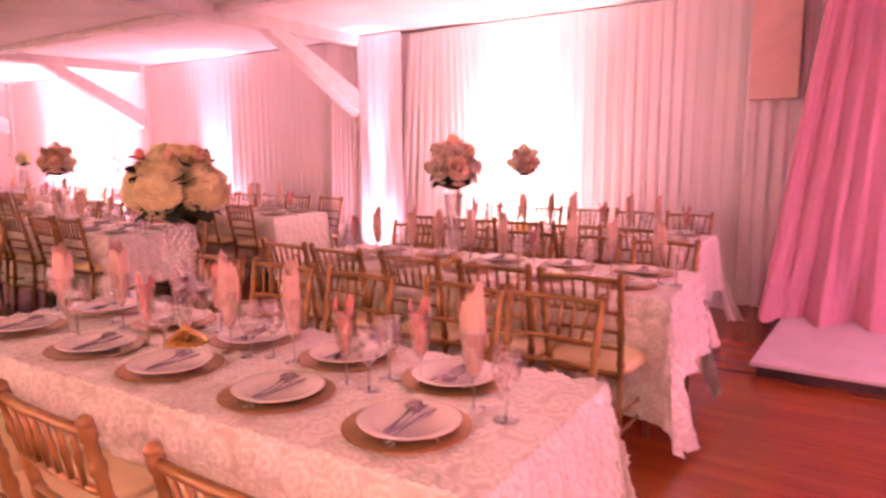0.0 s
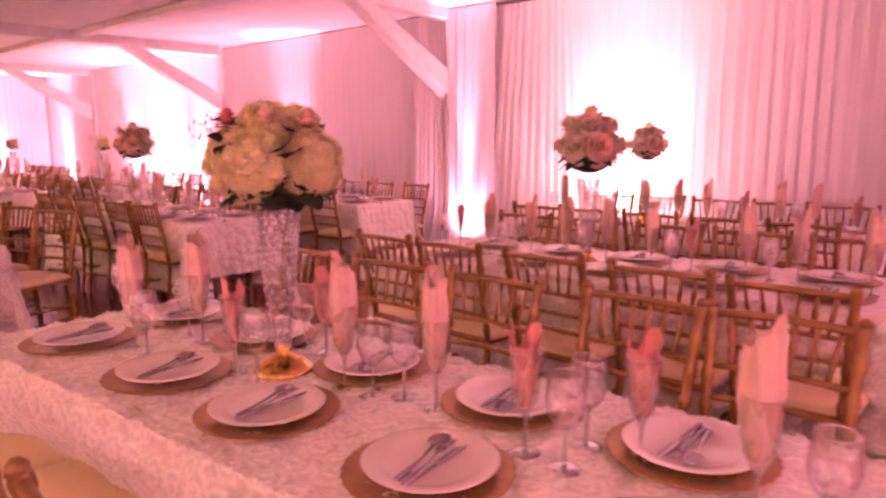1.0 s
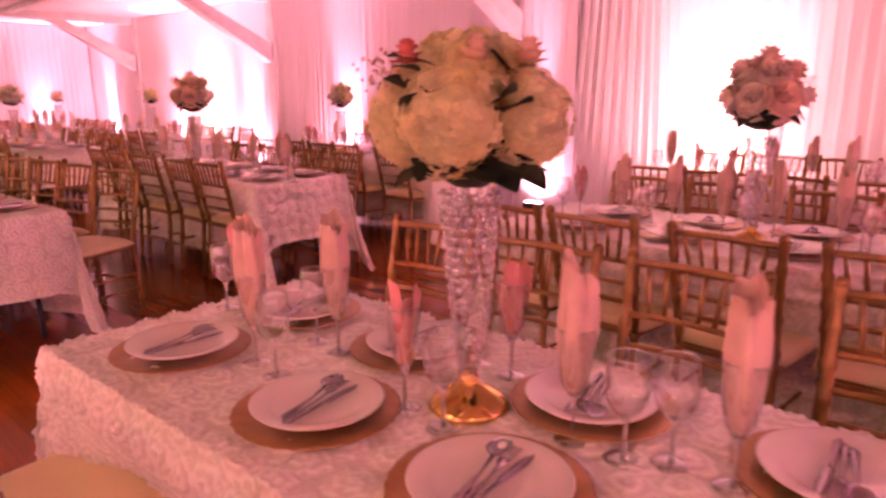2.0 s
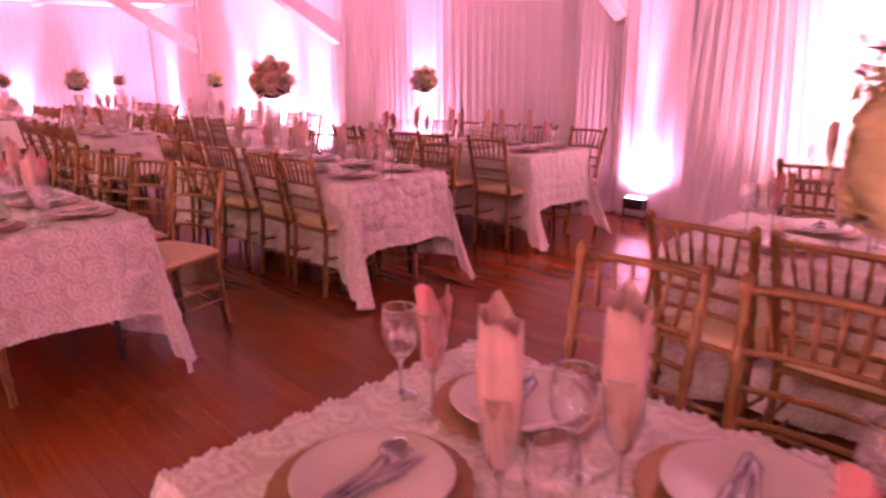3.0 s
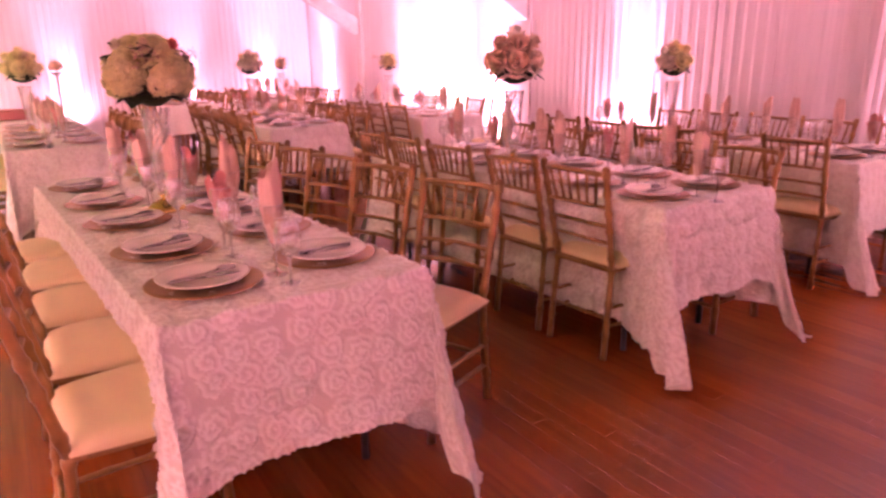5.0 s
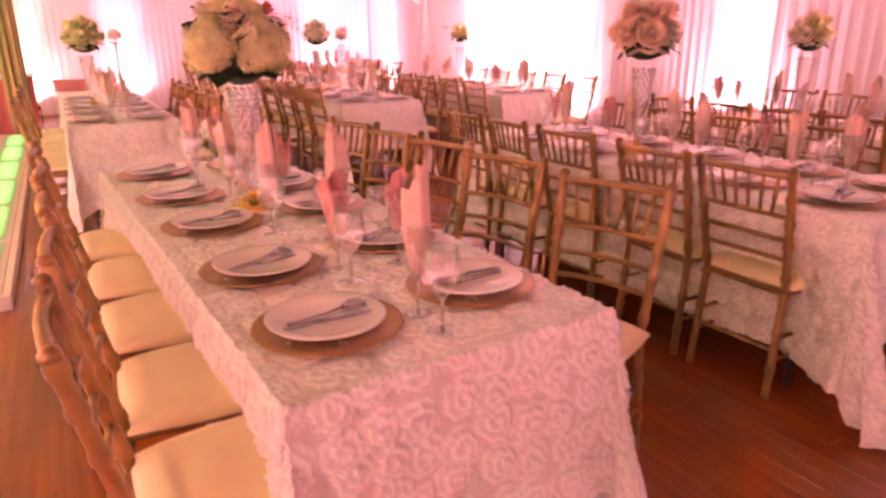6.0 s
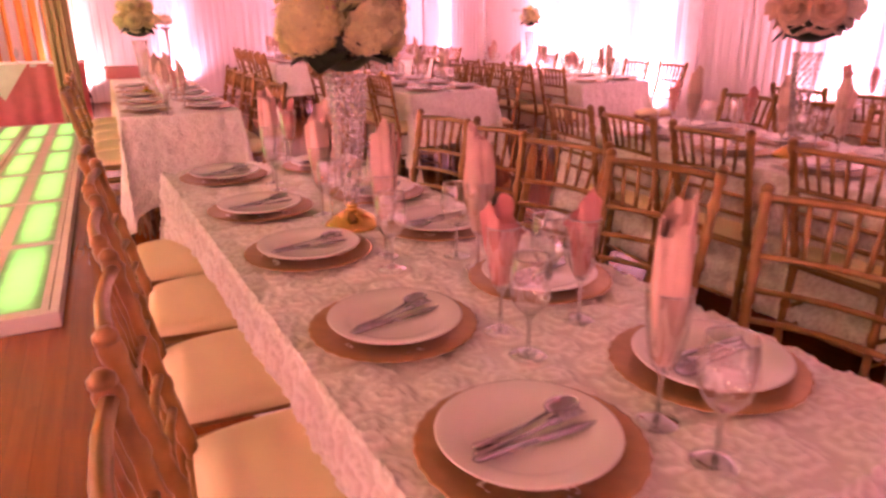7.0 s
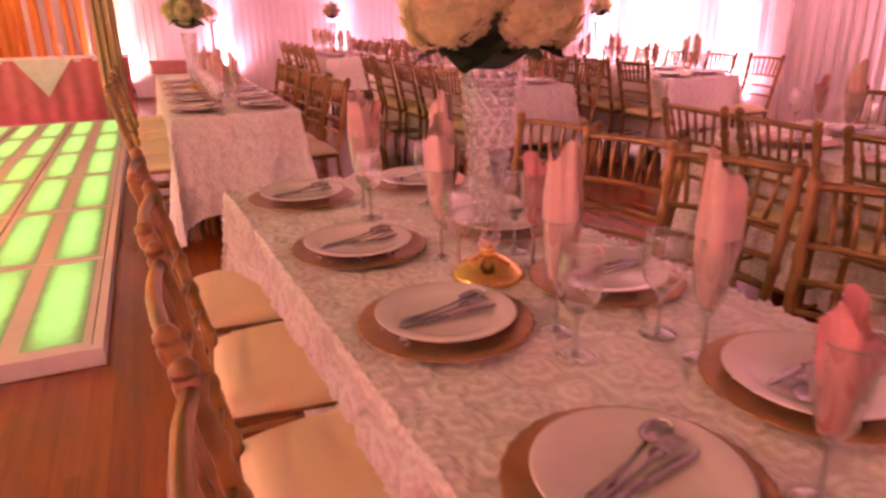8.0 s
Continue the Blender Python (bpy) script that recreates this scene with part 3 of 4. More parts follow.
def tablecloth(cx, cy, length, width, rz, seed, step=0.018, end_drop=0.44, side_drop=0.62, label="", fold=0.27):
    """A rosette-covered cloth: flat on the board, falling at the sides, with long pointed folds at the corners."""
    rnd = np.random.RandomState(seed)
    hl, hw = length / 2 + 0.006, width / 2 + 0.006
    nu, nv = int((2 * hl + 2 * end_drop) / step), int((2 * hw + 2 * side_drop) / step)
    U, V = np.meshgrid(np.linspace(-hl - end_drop, hl + end_drop, nu + 1), np.linspace(-hw - side_drop, hw + side_drop, nv + 1))
    a, b = np.maximum(np.abs(U) - hl, 0), np.maximum(np.abs(V) - hw, 0)
    sx, sy = np.sign(U), np.sign(V)
    r = np.sqrt(a * a + b * b)
    phi = np.arctan2(b, a + 1e-9)
    corner = (a > 0) & (b > 0)
    ph = rnd.uniform(0, 6.28, 8)
    wave_e = 0.5 + 0.5 * np.sin(V * 13 + ph[0] + 0.9 * np.sin(V * 5 + ph[1]))
    wave_s = 0.5 + 0.5 * np.sin(U * 11 + ph[2] + 1.2 * np.sin(U * 4 + ph[3]))
    out_e = a * 0.07 + 0.09 * a * wave_e
    t_in = np.clip((hl - np.abs(U)) / 0.30, 0, 1) * np.clip((b - 0.12) / 0.16, 0, 1)
    out_s = b * 0.05 * (1 - t_in) - 0.10 * t_in + 0.05 * b * wave_s
    soft = 0.022
    s2 = np.clip(np.sin(2 * phi), 0, 1) ** 0.85
    deg = np.degrees(phi)
    r = np.where(corner, np.minimum(r * (1 + 0.55 * (0.2 + 0.8 * np.clip(deg / 10, 0, 1)) * np.clip((78 - deg) / 30, 0, 1)), 0.738 + 0.025 * np.sin(5 * phi + ph[6])), r * (1 + (a > 0) * 0.11 * np.clip((np.abs(V) - hw + 0.13) / 0.13, 0, 1) ** 1.5))
    lean = rnd.uniform(0.8, 1.2, 4)[((sx > 0) * 2 + (sy > 0)).astype(int)]
    bulge = 0.95 * fold * r * s2 * lean * (0.45 + 0.75 * r)
    wrinkle = 0.055 * r * np.sin(10 * phi + ph[5]) * s2
    fx = np.where(corner, out_e * np.cos(phi) + bulge * 0.98 + wrinkle, out_e)
    fy = np.where(corner, out_s * np.sin(phi) + bulge * 0.22 - wrinkle, out_s)
    X = sx * (np.minimum(np.abs(U), hl) + fx)
    Y = sy * (np.minimum(np.abs(V), hw) + fy)
    drop = np.maximum(r * (1 - 0.02 * s2) - soft, 0) + np.minimum(r, soft) * 0.35
    Z = TOP + 0.004 - drop
    low = np.maximum(0.014 - Z, 0)
    Z = np.maximum(Z, 0.014 + 0.01 * np.abs(np.sin(U * 40 + V * 33)) * (low > 0))
    X = X + sx * low * 0.22
    Y = Y + sy * low * 0.2
    # raised rosettes on a jittered grid
    cell = 0.086
    gi, gj = np.floor(U / cell).astype(int), np.floor(V / cell).astype(int)
    jit = rnd.rand(128, 128, 2)
    best, bx, by = np.full(U.shape, 9.0), np.zeros(U.shape), np.zeros(U.shape)
    for di in (-1, 0, 1):
        for dj in (-1, 0, 1):
            ii, jj = gi + di, gj + dj
            ox = (ii + 0.5 + 0.5 * (jit[ii % 128, jj % 128, 0] - 0.5)) * cell
            oy = (jj + 0.5 + 0.5 * (jit[ii % 128, jj % 128, 1] - 0.5)) * cell
            dd = np.hypot(U - ox, V - oy)
            near = dd < best
            best, bx, by = np.where(near, dd, best), np.where(near, U - ox, bx), np.where(near, V - oy, by)
    # ribbon wound round each heart: a soft dome with a rising lip at every turn, ruffled along its length
    rho, ang = best / 0.050, np.arctan2(by, bx)
    spin = np.floor(bx * 0 + gi * 7 + gj * 3) * 0.37
    rho_w = rho + 0.10 * np.sin(3 * ang + spin) * rho + 0.05 * np.sin(7 * ang + 2 * spin)
    turn = (2.3 * rho_w + ang / (2 * np.pi)) % 1.0
    h = 0.011 * np.clip(1 - rho ** 2, 0, 1) + 0.013 * turn ** 1.6 * np.clip(1.25 - 0.75 * rho, 0.3, 1) * (step < 0.015)
    h += 0.0020 * (rnd.rand(*U.shape) - 0.5) * np.where(r > 0.6, 0.5, 1.0)
    h *= np.where(r > 0, 1.0, 0.62) * np.where(corner & (r > 0.25), 0.55, 1.0)
    wx, wy = np.where(corner, np.cos(phi), (a > 0) * 1.0), np.where(corner, np.sin(phi), (b > 0) * 1.0)
    down = np.clip(r / 0.05, 0, 1)
    X, Y, Z = X + sx * wx * h * down, Y + sy * wy * h * down, np.maximum(Z + h * (1 - down), 0.012)
    verts = np.stack([X, Y, Z], -1).reshape(-1, 3)
    i, j = np.meshgrid(np.arange(nu), np.arange(nv))
    k = (j * (nu + 1) + i).ravel()
    quads = np.stack([k, k + 1, k + nu + 2, k + nu + 1], -1)
    me = bpy.data.meshes.new("tablecloth")
    me.vertices.add(len(verts))
    me.vertices.foreach_set("co", verts.ravel())
    me.loops.add(quads.size)
    me.loops.foreach_set("vertex_index", quads.ravel())
    me.polygons.add(len(quads))
    me.polygons.foreach_set("loop_start", np.arange(0, quads.size, 4))
    me.polygons.foreach_set("use_smooth", np.ones(len(quads), bool))
    uv = me.uv_layers.new(name="UVMap")
    flatuv = np.stack([U + 7 * seed, V], -1).reshape(-1, 2)[quads.ravel()]
    uv.data.foreach_set("uv", flatuv.ravel())
    # tone mask for painted sheen and shade: high at raised lips, low in hollows
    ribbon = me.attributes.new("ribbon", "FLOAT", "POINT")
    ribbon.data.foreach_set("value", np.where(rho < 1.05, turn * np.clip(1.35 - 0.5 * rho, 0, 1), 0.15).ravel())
    me.update()
    me.validate()
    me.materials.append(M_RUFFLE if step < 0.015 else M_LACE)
    ob = new("tablecloth", me)
    ob.matrix_world = place(cx, cy, 0, rz)
    return tagged(ob, label or "white ribbon-rosette tablecloth with corners falling to the floor", "tablecloth", "tablecloths")


# ---- chiavari chair ----
def chair_proto():
    t = thing("chiavari_chair", "gold bamboo-turned chiavari chair with an ivory seat pad", "chair", "chairs at the tables")
    SH = 0.435
    for sx in (-1, 1):
        part("rear_leg", joined(bamboo((sx * 0.178, -0.215, 0.0), (sx * 0.172, -0.18, SH), 0.0155, (0.28, 0.62, 0.97)), bamboo((sx * 0.172, -0.18, SH), (sx * 0.190, -0.277, 0.905), 0.0155, (0.12, 0.40, 0.58, 0.78, 0.955)), tube([(sx * 0.190, -0.277, 0.903), (sx * 0.191, -0.278, 0.915), (sx * 0.191, -0.279, 0.925)], [0.019, 0.018, 0.008], 8)), M_GOLD, t)
        part("front_leg", bamboo((sx * 0.195, 0.195, 0.0), (sx * 0.190, 0.180, SH), 0.015, (0.28, 0.62, 0.9)), M_GOLD, t)
        for z in (0.16, 0.25):
            part("side_stretcher", bamboo((sx * 0.193, 0.19, z), (sx * 0.176, -0.20, z), 0.0085, (0.33, 0.66), 6), M_GOLD, t)
    for z in (0.14, 0.23):
        part("front_stretcher", bamboo((-0.193, 0.19, z), (0.193, 0.19, z), 0.0085, (0.33, 0.66), 6), M_GOLD, t)
    part("rear_stretcher", bamboo((-0.176, -0.203, 0.20), (0.176, -0.203, 0.20), 0.0085, (0.33, 0.66), 6), M_GOLD, t)

    def back(z, r):
        f = (z - SH) / (0.905 - SH)
        y, xx = -0.18 - 0.097 * f, 0.172 + 0.018 * f
        return tube([(-xx, y, z), (-xx * 0.5, y - 0.012, z + 0.004), (0, y - 0.016, z + 0.006), (xx * 0.5, y - 0.012, z + 0.004), (xx, y, z)], r, 8)
    part("crest_rail", back(0.885, 0.0125), M_GOLD, t)
    for z in (0.735, 0.645, 0.565):
        part("back_rail", back(z, 0.0095), M_GOLD, t)
    for i in range(6):
        u = (i - 2.5) / 2.5
        x0, x1 = u * 0.118, u * 0.142
        part("spindle", bamboo((x0, -0.257 + 0.004 * abs(u), 0.735), (x1, -0.288 + 0.006 * abs(u), 0.887), 0.0075, (0.5,), 6), M_GOLD, t)
    fr = bmesh.new()
    ring = [(-0.218, 0.226), (0.218, 0.226), (0.186, -0.195), (-0.186, -0.195)]
    vs = [fr.verts.new((x, y, SH - 0.016)) for x, y in ring]
    f = fr.faces.new(vs)
    ext = bmesh.ops.extrude_face_region(fr, geom=[f])
    bmesh.ops.translate(fr, vec=(0, 0, 0.03), verts=[v for v in ext["geom"] if isinstance(v, bmesh.types.BMVert)])
    bmesh.ops.recalc_face_normals(fr, faces=fr.faces)
    bmesh.ops.bevel(fr, geom=fr.edges[:], offset=0.009, segments=2, affect="EDGES")
    part("seat_frame", fr, M_GOLD, t, smooth=False)
    # domed pad
    n = 14
    verts, faces = [], []
    for j in range(n + 1):
        for i in range(n + 1):
            u, v = 2 * i / n - 1, 2 * j / n - 1
            k = (1 - abs(u) ** 3.2) * (1 - abs(v) ** 3.2)
            w = 0.228 + 0.008 * v
            qx = u * w * (1 - 0.05 * v * v * abs(u))
            qy = 0.026 + v * 0.214 * (1 - 0.04 * u * u)
            verts.append((qx, qy, SH + 0.016 + 0.044 * max(k, 0) ** 0.34))
    for j in range(n):
        for i in range(n):
            q = j * (n + 1) + i
            faces.append((q, q + 1, q + n + 2, q + n + 1))
    border = [i for i in range(n + 1)] + [j * (n + 1) + n for j in range(1, n + 1)] + [n * (n + 1) + i for i in range(n - 1, -1, -1)] + [j * (n + 1) for j in range(n - 1, 0, -1)]
    base = len(verts)
    verts += [(verts[q][0] * 0.985, verts[q][1] * 0.985, SH + 0.014) for q in border]
    m = len(border)
    faces += [(border[(i + 1) % m], border[i], base + i, base + (i + 1) % m) for i in range(m)]
    part("seat_pad", (verts, faces), M_CUSH, t, "ivory padded seat")
    return t


# ---- table ware ----
def charger_proto():
    n = 60
    def wob(a, k):
        return 1 + (0.008 * math.cos(a * 30) if k in (3, 4, 5) else 0)
    v, f = lathe([(0.001, 0.004), (0.115, 0.004), (0.125, 0.008), (0.160, 0.013), (0.165, 0.012), (0.160, 0.009), (0.11, 0.0), (0.001, 0.0)], n, wob)
    return tagged(part("charger_plate", (v, f), M_CHARGER), "antique-gold charger with a beaded rim under the plate", "charger", "chargers")


def plate_proto():
    v, f = lathe([(0.001, 0.006), (0.085, 0.006), (0.092, 0.010), (0.128, 0.019), (0.132, 0.018), (0.128, 0.014), (0.09, 0.003), (0.08, 0.0), (0.001, 0.0)], 48)
    return tagged(part("dinner_plate", (v, f), M_PLATE), "glossy cream china dinner plate on the charger", "plate", "dinner plates")


def flat_metal(outline, zf, thick=0.0016):
    """A flat blade from (x, half width) stations."""
    verts, faces = [], []
    for x, w in outline:
        z = zf(x)
        verts += [(x, -w, z), (x, 0, z + thick * 1.3), (x, w, z), (x, 0, z - thick * 0.3)]
    for k in range(len(outline) - 1):
        for i in range(4):
            j = (i + 1) % 4
            faces.append((k * 4 + i, k * 4 + j, k * 4 + 4 + j, k * 4 + 4 + i))
    faces += [(3, 2, 1, 0), tuple((len(outline) - 1) * 4 + i for i in range(4))]
    return verts, faces


def cutlery_protos():
    knife = thing("table_knife", "polished steel table knife lying on the plate", "knife", "knives")
    part("handle", flat_metal([(-0.105, 0.004), (-0.10, 0.0085), (-0.06, 0.0075), (0.0, 0.0055)], lambda x: 0.004, 0.004), M_STEEL, knife)
    part("blade", flat_metal([(0.0, 0.005), (0.01, 0.0085), (0.07, 0.0095), (0.095, 0.007), (0.108, 0.001)], lambda x: 0.004), M_STEEL, knife)
    fork = thing("table_fork", "polished steel table fork lying on the plate", "fork", "forks")
    part("handle", flat_metal([(-0.10, 0.005), (-0.09, 0.0095), (-0.05, 0.006), (0.0, 0.0032), (0.03, 0.004), (0.042, 0.011), (0.055, 0.0115)], lambda x: 0.004 + max(0, x) * 0.12, 0.0022), M_STEEL, fork)
    for i in range(4):
        y = (i - 1.5) * 0.006
        part("tine", tube([(0.053, y, 0.0105), (0.08, y, 0.012), (0.1, y * 0.9, 0.010)], [0.0020, 0.0017, 0.0008], 6), M_STEEL, fork)
    spoon = thing("table_spoon", "polished steel table spoon lying on the plate", "spoon", "spoons")
    part("handle", flat_metal([(-0.10, 0.005), (-0.09, 0.0095), (-0.05, 0.006), (0.0, 0.0034), (0.045, 0.0045)], lambda x: 0.004 + max(0, x) * 0.10, 0.0022), M_STEEL, spoon)
    b = bmesh.new()
    bmesh.ops.create_uvsphere(b, u_segments=18, v_segments=10, radius=1)
    bmesh.ops.delete(b, geom=[v for v in b.verts if v.co.z > 0.05], context="VERTS")
    bmesh.ops.transform(b, matrix=Matrix.Translation((0.073, 0, 0.013)) @ Matrix.Diagonal((0.032, 0.0215, 0.010, 1)), verts=b.verts[:])
    part("bowl", b, M_STEEL, spoon)
    return knife, fork, spoon


def shell(profile, t=0.0014):
    """A thin glass wall on its profile."""
    return lathe([(0.0006, profile[0][1])] + profile, 28)


def flute_proto():
    t = thing("champagne_flute", "clear champagne flute holding a folded napkin", "glass", "flutes")
    part("foot", lathe([(0.0006, 0.004), (0.008, 0.007), (0.032, 0.0035), (0.033, 0.001), (0.0006, 0.0)], 24), M_SOLID, t, solid=True)
    part("stem", lathe([(0.0004, 0.0075), (0.006, 0.0075), (0.0042, 0.02), (0.0040, 0.072), (0.009, 0.085), (0.010, 0.092), (0.0004, 0.094)], 12), M_SOLID, t, solid=True)
    part("bowl", shell([(0.004, 0.086), (0.014, 0.094), (0.024, 0.115), (0.030, 0.15), (0.0325, 0.19), (0.033, 0.215)]), M_GLASS, t)
    part("rim", lathe([(0.0322, 0.214), (0.0338, 0.214), (0.0340, 0.2155), (0.033, 0.217), (0.0322, 0.2155), (0.0322, 0.214)], 28), M_SOLID, t, solid=True)
    for o in t.children:
        o.visible_shadow = False
    return t


def wine_proto():
    t = thing("wine_glass", "clear empty wine glass", "glass", "wine glasses")
    part("foot", lathe([(0.0006, 0.004), (0.008, 0.007), (0.034, 0.0035), (0.035, 0.001), (0.0006, 0.0)], 24), M_SOLID, t, solid=True)
    part("stem", lathe([(0.0004, 0.0075), (0.006, 0.0075), (0.0044, 0.02), (0.0042, 0.070), (0.010, 0.081), (0.012, 0.088), (0.0004, 0.090)], 12), M_SOLID, t, solid=True)
    part("bowl", shell([(0.005, 0.082), (0.020, 0.090), (0.034, 0.110), (0.0385, 0.135), (0.037, 0.165), (0.033, 0.19)]), M_GLASS, t)
    part("rim", lathe([(0.0322, 0.189), (0.0336, 0.189), (0.0338, 0.1905), (0.033, 0.192), (0.0322, 0.1905), (0.0322, 0.189)], 28), M_SOLID, t, solid=True)
    for o in t.children:
        o.visible_shadow = False
    return t


def napkin_proto(variant, material, label):
    """A rolled or fanned linen napkin standing in a flute: overlapping folds, pinched low and opening upwards."""
    rnd = random.Random(variant)
    seg, rings = 40, 14
    verts, faces = [], []
    top = (0.295, 0.225, 0.318)[variant]
    for k in range(rings + 1):
        v = k / rings
        z = 0.10 + (top - 0.10) * v
        if variant == 0:
            r = 0.016 + 0.017 * min(1, v * 1.8) + 0.002 * v
        elif variant == 1:
            r = 0.017 + 0.017 * v + 0.008 * v ** 3
        else:
            r = 0.016 + 0.013 * min(1, v * 2) + 0.007 * math.sin(v * 3)
        for i in range(seg):
            u = i / seg
            a = 2 * math.pi * u * 1.16
            fold = 1 + (0.26 * math.asin(math.sin(a * 4 + 1.3 * variant + 1.6 * v)) / 1.57 + 0.10 * math.sin(a * 9 + 3 * v)) * (0.35 + 0.65 * v)
            spiral = 1 - 0.28 * u * (0.4 + 0.6 * v)
            squash = 0.62 if variant == 1 else 0.85
            zz = z
            if k >= rings - 2:
                e = (k - rings + 3) / 3
                zz += e * (0.045 * max(0, math.sin(a * (1.5 if variant == 1 else 1) + variant)) - 0.022 * max(0, math.sin(a * 2 + 2)))
            rr = r * fold * spiral
            verts.append((rr * math.cos(a), rr * squash * math.sin(a), zz))
    for k in range(rings):
        for i in range(seg - 1):
            q = k * seg + i
            faces.append((q, q + 1, q + seg + 1, q + seg))
    # inner fold that fills the mouth
    n0 = len(verts)
    for k in range(6):
        v = k / 5
        for i in range(seg):
            a = 2 * math.pi * i / seg
            r = (0.024 - 0.014 * v) * (1 + 0.2 * math.sin(a * 4 + variant))
            verts.append((r * math.cos(a), r * 0.7 * math.sin(a), top - 0.05 + 0.045 * v + 0.012 * math.sin(a * 2)))
    for k in range(5):
        for i in range(seg):
            q, j = n0 + k * seg + i, n0 + k * seg + (i + 1) % seg
            faces.append((q, j, j + seg, q + seg))
    ob = part("napkin", (verts, faces), material)
    return tagged(ob, label, "napkin", "napkins")


# ---- centrepieces ----
def bloom_mesh(seed, radius, petals, size, curl=0.5, flat=0.8):
    """A round flower head of many small cupped petals."""
    rnd = random.Random(seed)
    verts, faces = [], []
    for i in range(petals):
        ph = math.acos(1 - 1.75 * rnd.random())
        th = rnd.uniform(0, 6.283)
        d = Vector((math.sin(ph) * math.cos(th), math.sin(ph) * math.sin(th), math.cos(ph) * flat))
        lump = 1 + 0.12 * math.sin(3 * th + seed) * math.sin(2 * ph + 1) + 0.08 * math.sin(5 * th - seed)
        c = d * radius * lump * rnd.uniform(0.90, 1.03)
        d = (d + Vector([rnd.uniform(-0.28, 0.28) for _ in range(3)])).normalized()
        tx = d.orthogonal().normalized()
        ty = d.cross(tx)
        rot = rnd.uniform(0, 6.28)
        s = size * rnd.uniform(0.75, 1.25)
        k = len(verts)
        for q in range(4):
            # four-petalled floret
            a = rot + q * math.pi / 2
            e1 = math.cos(a) * tx + math.sin(a) * ty
            e2 = -math.sin(a) * tx + math.cos(a) * ty
            b = len(verts)
            lift = curl * rnd.uniform(0.3, 0.9)
            verts += [tuple(c), tuple(c + s * (0.62 * e1 - 0.45 * e2) + d * s * lift * 0.5), tuple(c + s * 1.05 * e1 + d * s * lift * 0.25), tuple(c + s * (0.62 * e1 + 0.45 * e2) + d * s * lift * 0.5)]
            faces.append((b, b + 1, b + 2, b + 3))
    # core that closes the gaps
    k = len(verts)
    cv, cf = lathe([(0.001, radius * flat * 0.93), (radius * 0.5, radius * flat * 0.80), (radius * 0.87, radius * 0.3), (radius * 0.91, 0), (radius * 0.6, -radius * 0.45), (0.001, -radius * 0.6)], 14)
    return joined((verts, faces), (cv, cf))


def rose_mesh(seed, radius):
    """A full rose: cupped petals in rising rings round a tight heart."""
    rnd = random.Random(seed)
    verts, faces = [], []
    for ring, (n, r0, tilt, h) in enumerate(((3, 0.22, 80, 0.62), (4, 0.40, 66, 0.55), (5, 0.60, 48, 0.40), (6, 0.80, 28, 0.18), (7, 0.95, 5, -0.08))):
        for i in range(n):
            a0 = 2 * math.pi * (i / n + 0.17 * ring) + rnd.uniform(-0.15, 0.15)
            half = math.pi / n * 1.45
            k = len(verts)
            for vv in range(4):
                v = vv / 3
                for uu in range(5):
                    u = uu / 2 - 1
                    a = a0 + u * half * (0.6 + 0.4 * math.sin(math.pi * (0.25 + 0.6 * v)))
                    rr = radius * (r0 * (0.45 + 0.55 * v) + 0.10 * v * v * math.cos(radians(tilt)))
                    z = radius * (h - 0.55 + 0.62 * v * (math.sin(radians(tilt)) + 0.35) - 0.14 * v * v * v - 0.10 * u * u * v)
                    verts.append((rr * math.cos(a), rr * math.sin(a), z))
            for vv in range(3):
                for uu in range(4):
                    q = k + vv * 5 + uu
                    faces.append((q, q + 1, q + 6, q + 5))
    heart = lathe([(radius * 0.16, radius * 0.0), (radius * 0.20, radius * 0.35), (radius * 0.10, radius * 0.52), (0.001, radius * 0.50)], 9)
    under = lathe([(0.001, -radius * 0.6), (radius * 0.55, -radius * 0.42), (radius * 0.7, -radius * 0.1), (radius * 0.2, 0)], 12)
    return joined((verts, faces), heart, under)


def leaf_mesh(length, width, droop=0.3):
    verts, faces = [], []
    n = 6
    for k in range(n + 1):
        u = k / n
        w = width * math.sin(math.pi * min(1, u * 0.92 + 0.06)) ** 0.8
        z = -droop * length * u * u
        verts += [(u * length, -w, z + 0.25 * w), (u * length, 0, z), (u * length, w, z + 0.25 * w)]
    for k in range(n):
        q = k * 3
        faces += [(q, q + 1, q + 4, q + 3), (q + 1, q + 2, q + 5, q + 4)]
    return verts, faces


def spray_mesh(seed, length):
    """A thin branching twig with tiny blossoms."""
    rnd = random.Random(seed)
    tw, bl = [], []
    for b in range(4):
        d = Vector((1, rnd.uniform(-0.45, 0.45), rnd.uniform(-0.1, 0.7))).normalized()
        p0 = Vector((0, 0, 0))
        p1 = d * length * rnd.uniform(0.4, 0.6)
        p2 = p1 + Vector((d.x, d.y + rnd.uniform(-0.4, 0.4), d.z + rnd.uniform(-0.4, 0.5))).normalized() * length * rnd.uniform(0.3, 0.5)
        tw.append(tube([p0, p1, p2], [0.0016, 0.0012, 0.0007], 5))
        for q in range(13):
            c = p1.lerp(p2, rnd.random()) + Vector([rnd.uniform(-1, 1) for _ in range(3)]) * 0.025
            s = rnd.uniform(0.0025, 0.0045)
            bl.append(lathe([(0.0005, s), (s, s * 0.2), (s * 0.7, -s * 0.6), (0.0005, -s)], 5))
            v, f = bl[-1]
            bl[-1] = ([(x + c.x, y + c.y, z + c.z) for x, y, z in v], f)
    return joined(*tw), joined(*bl)


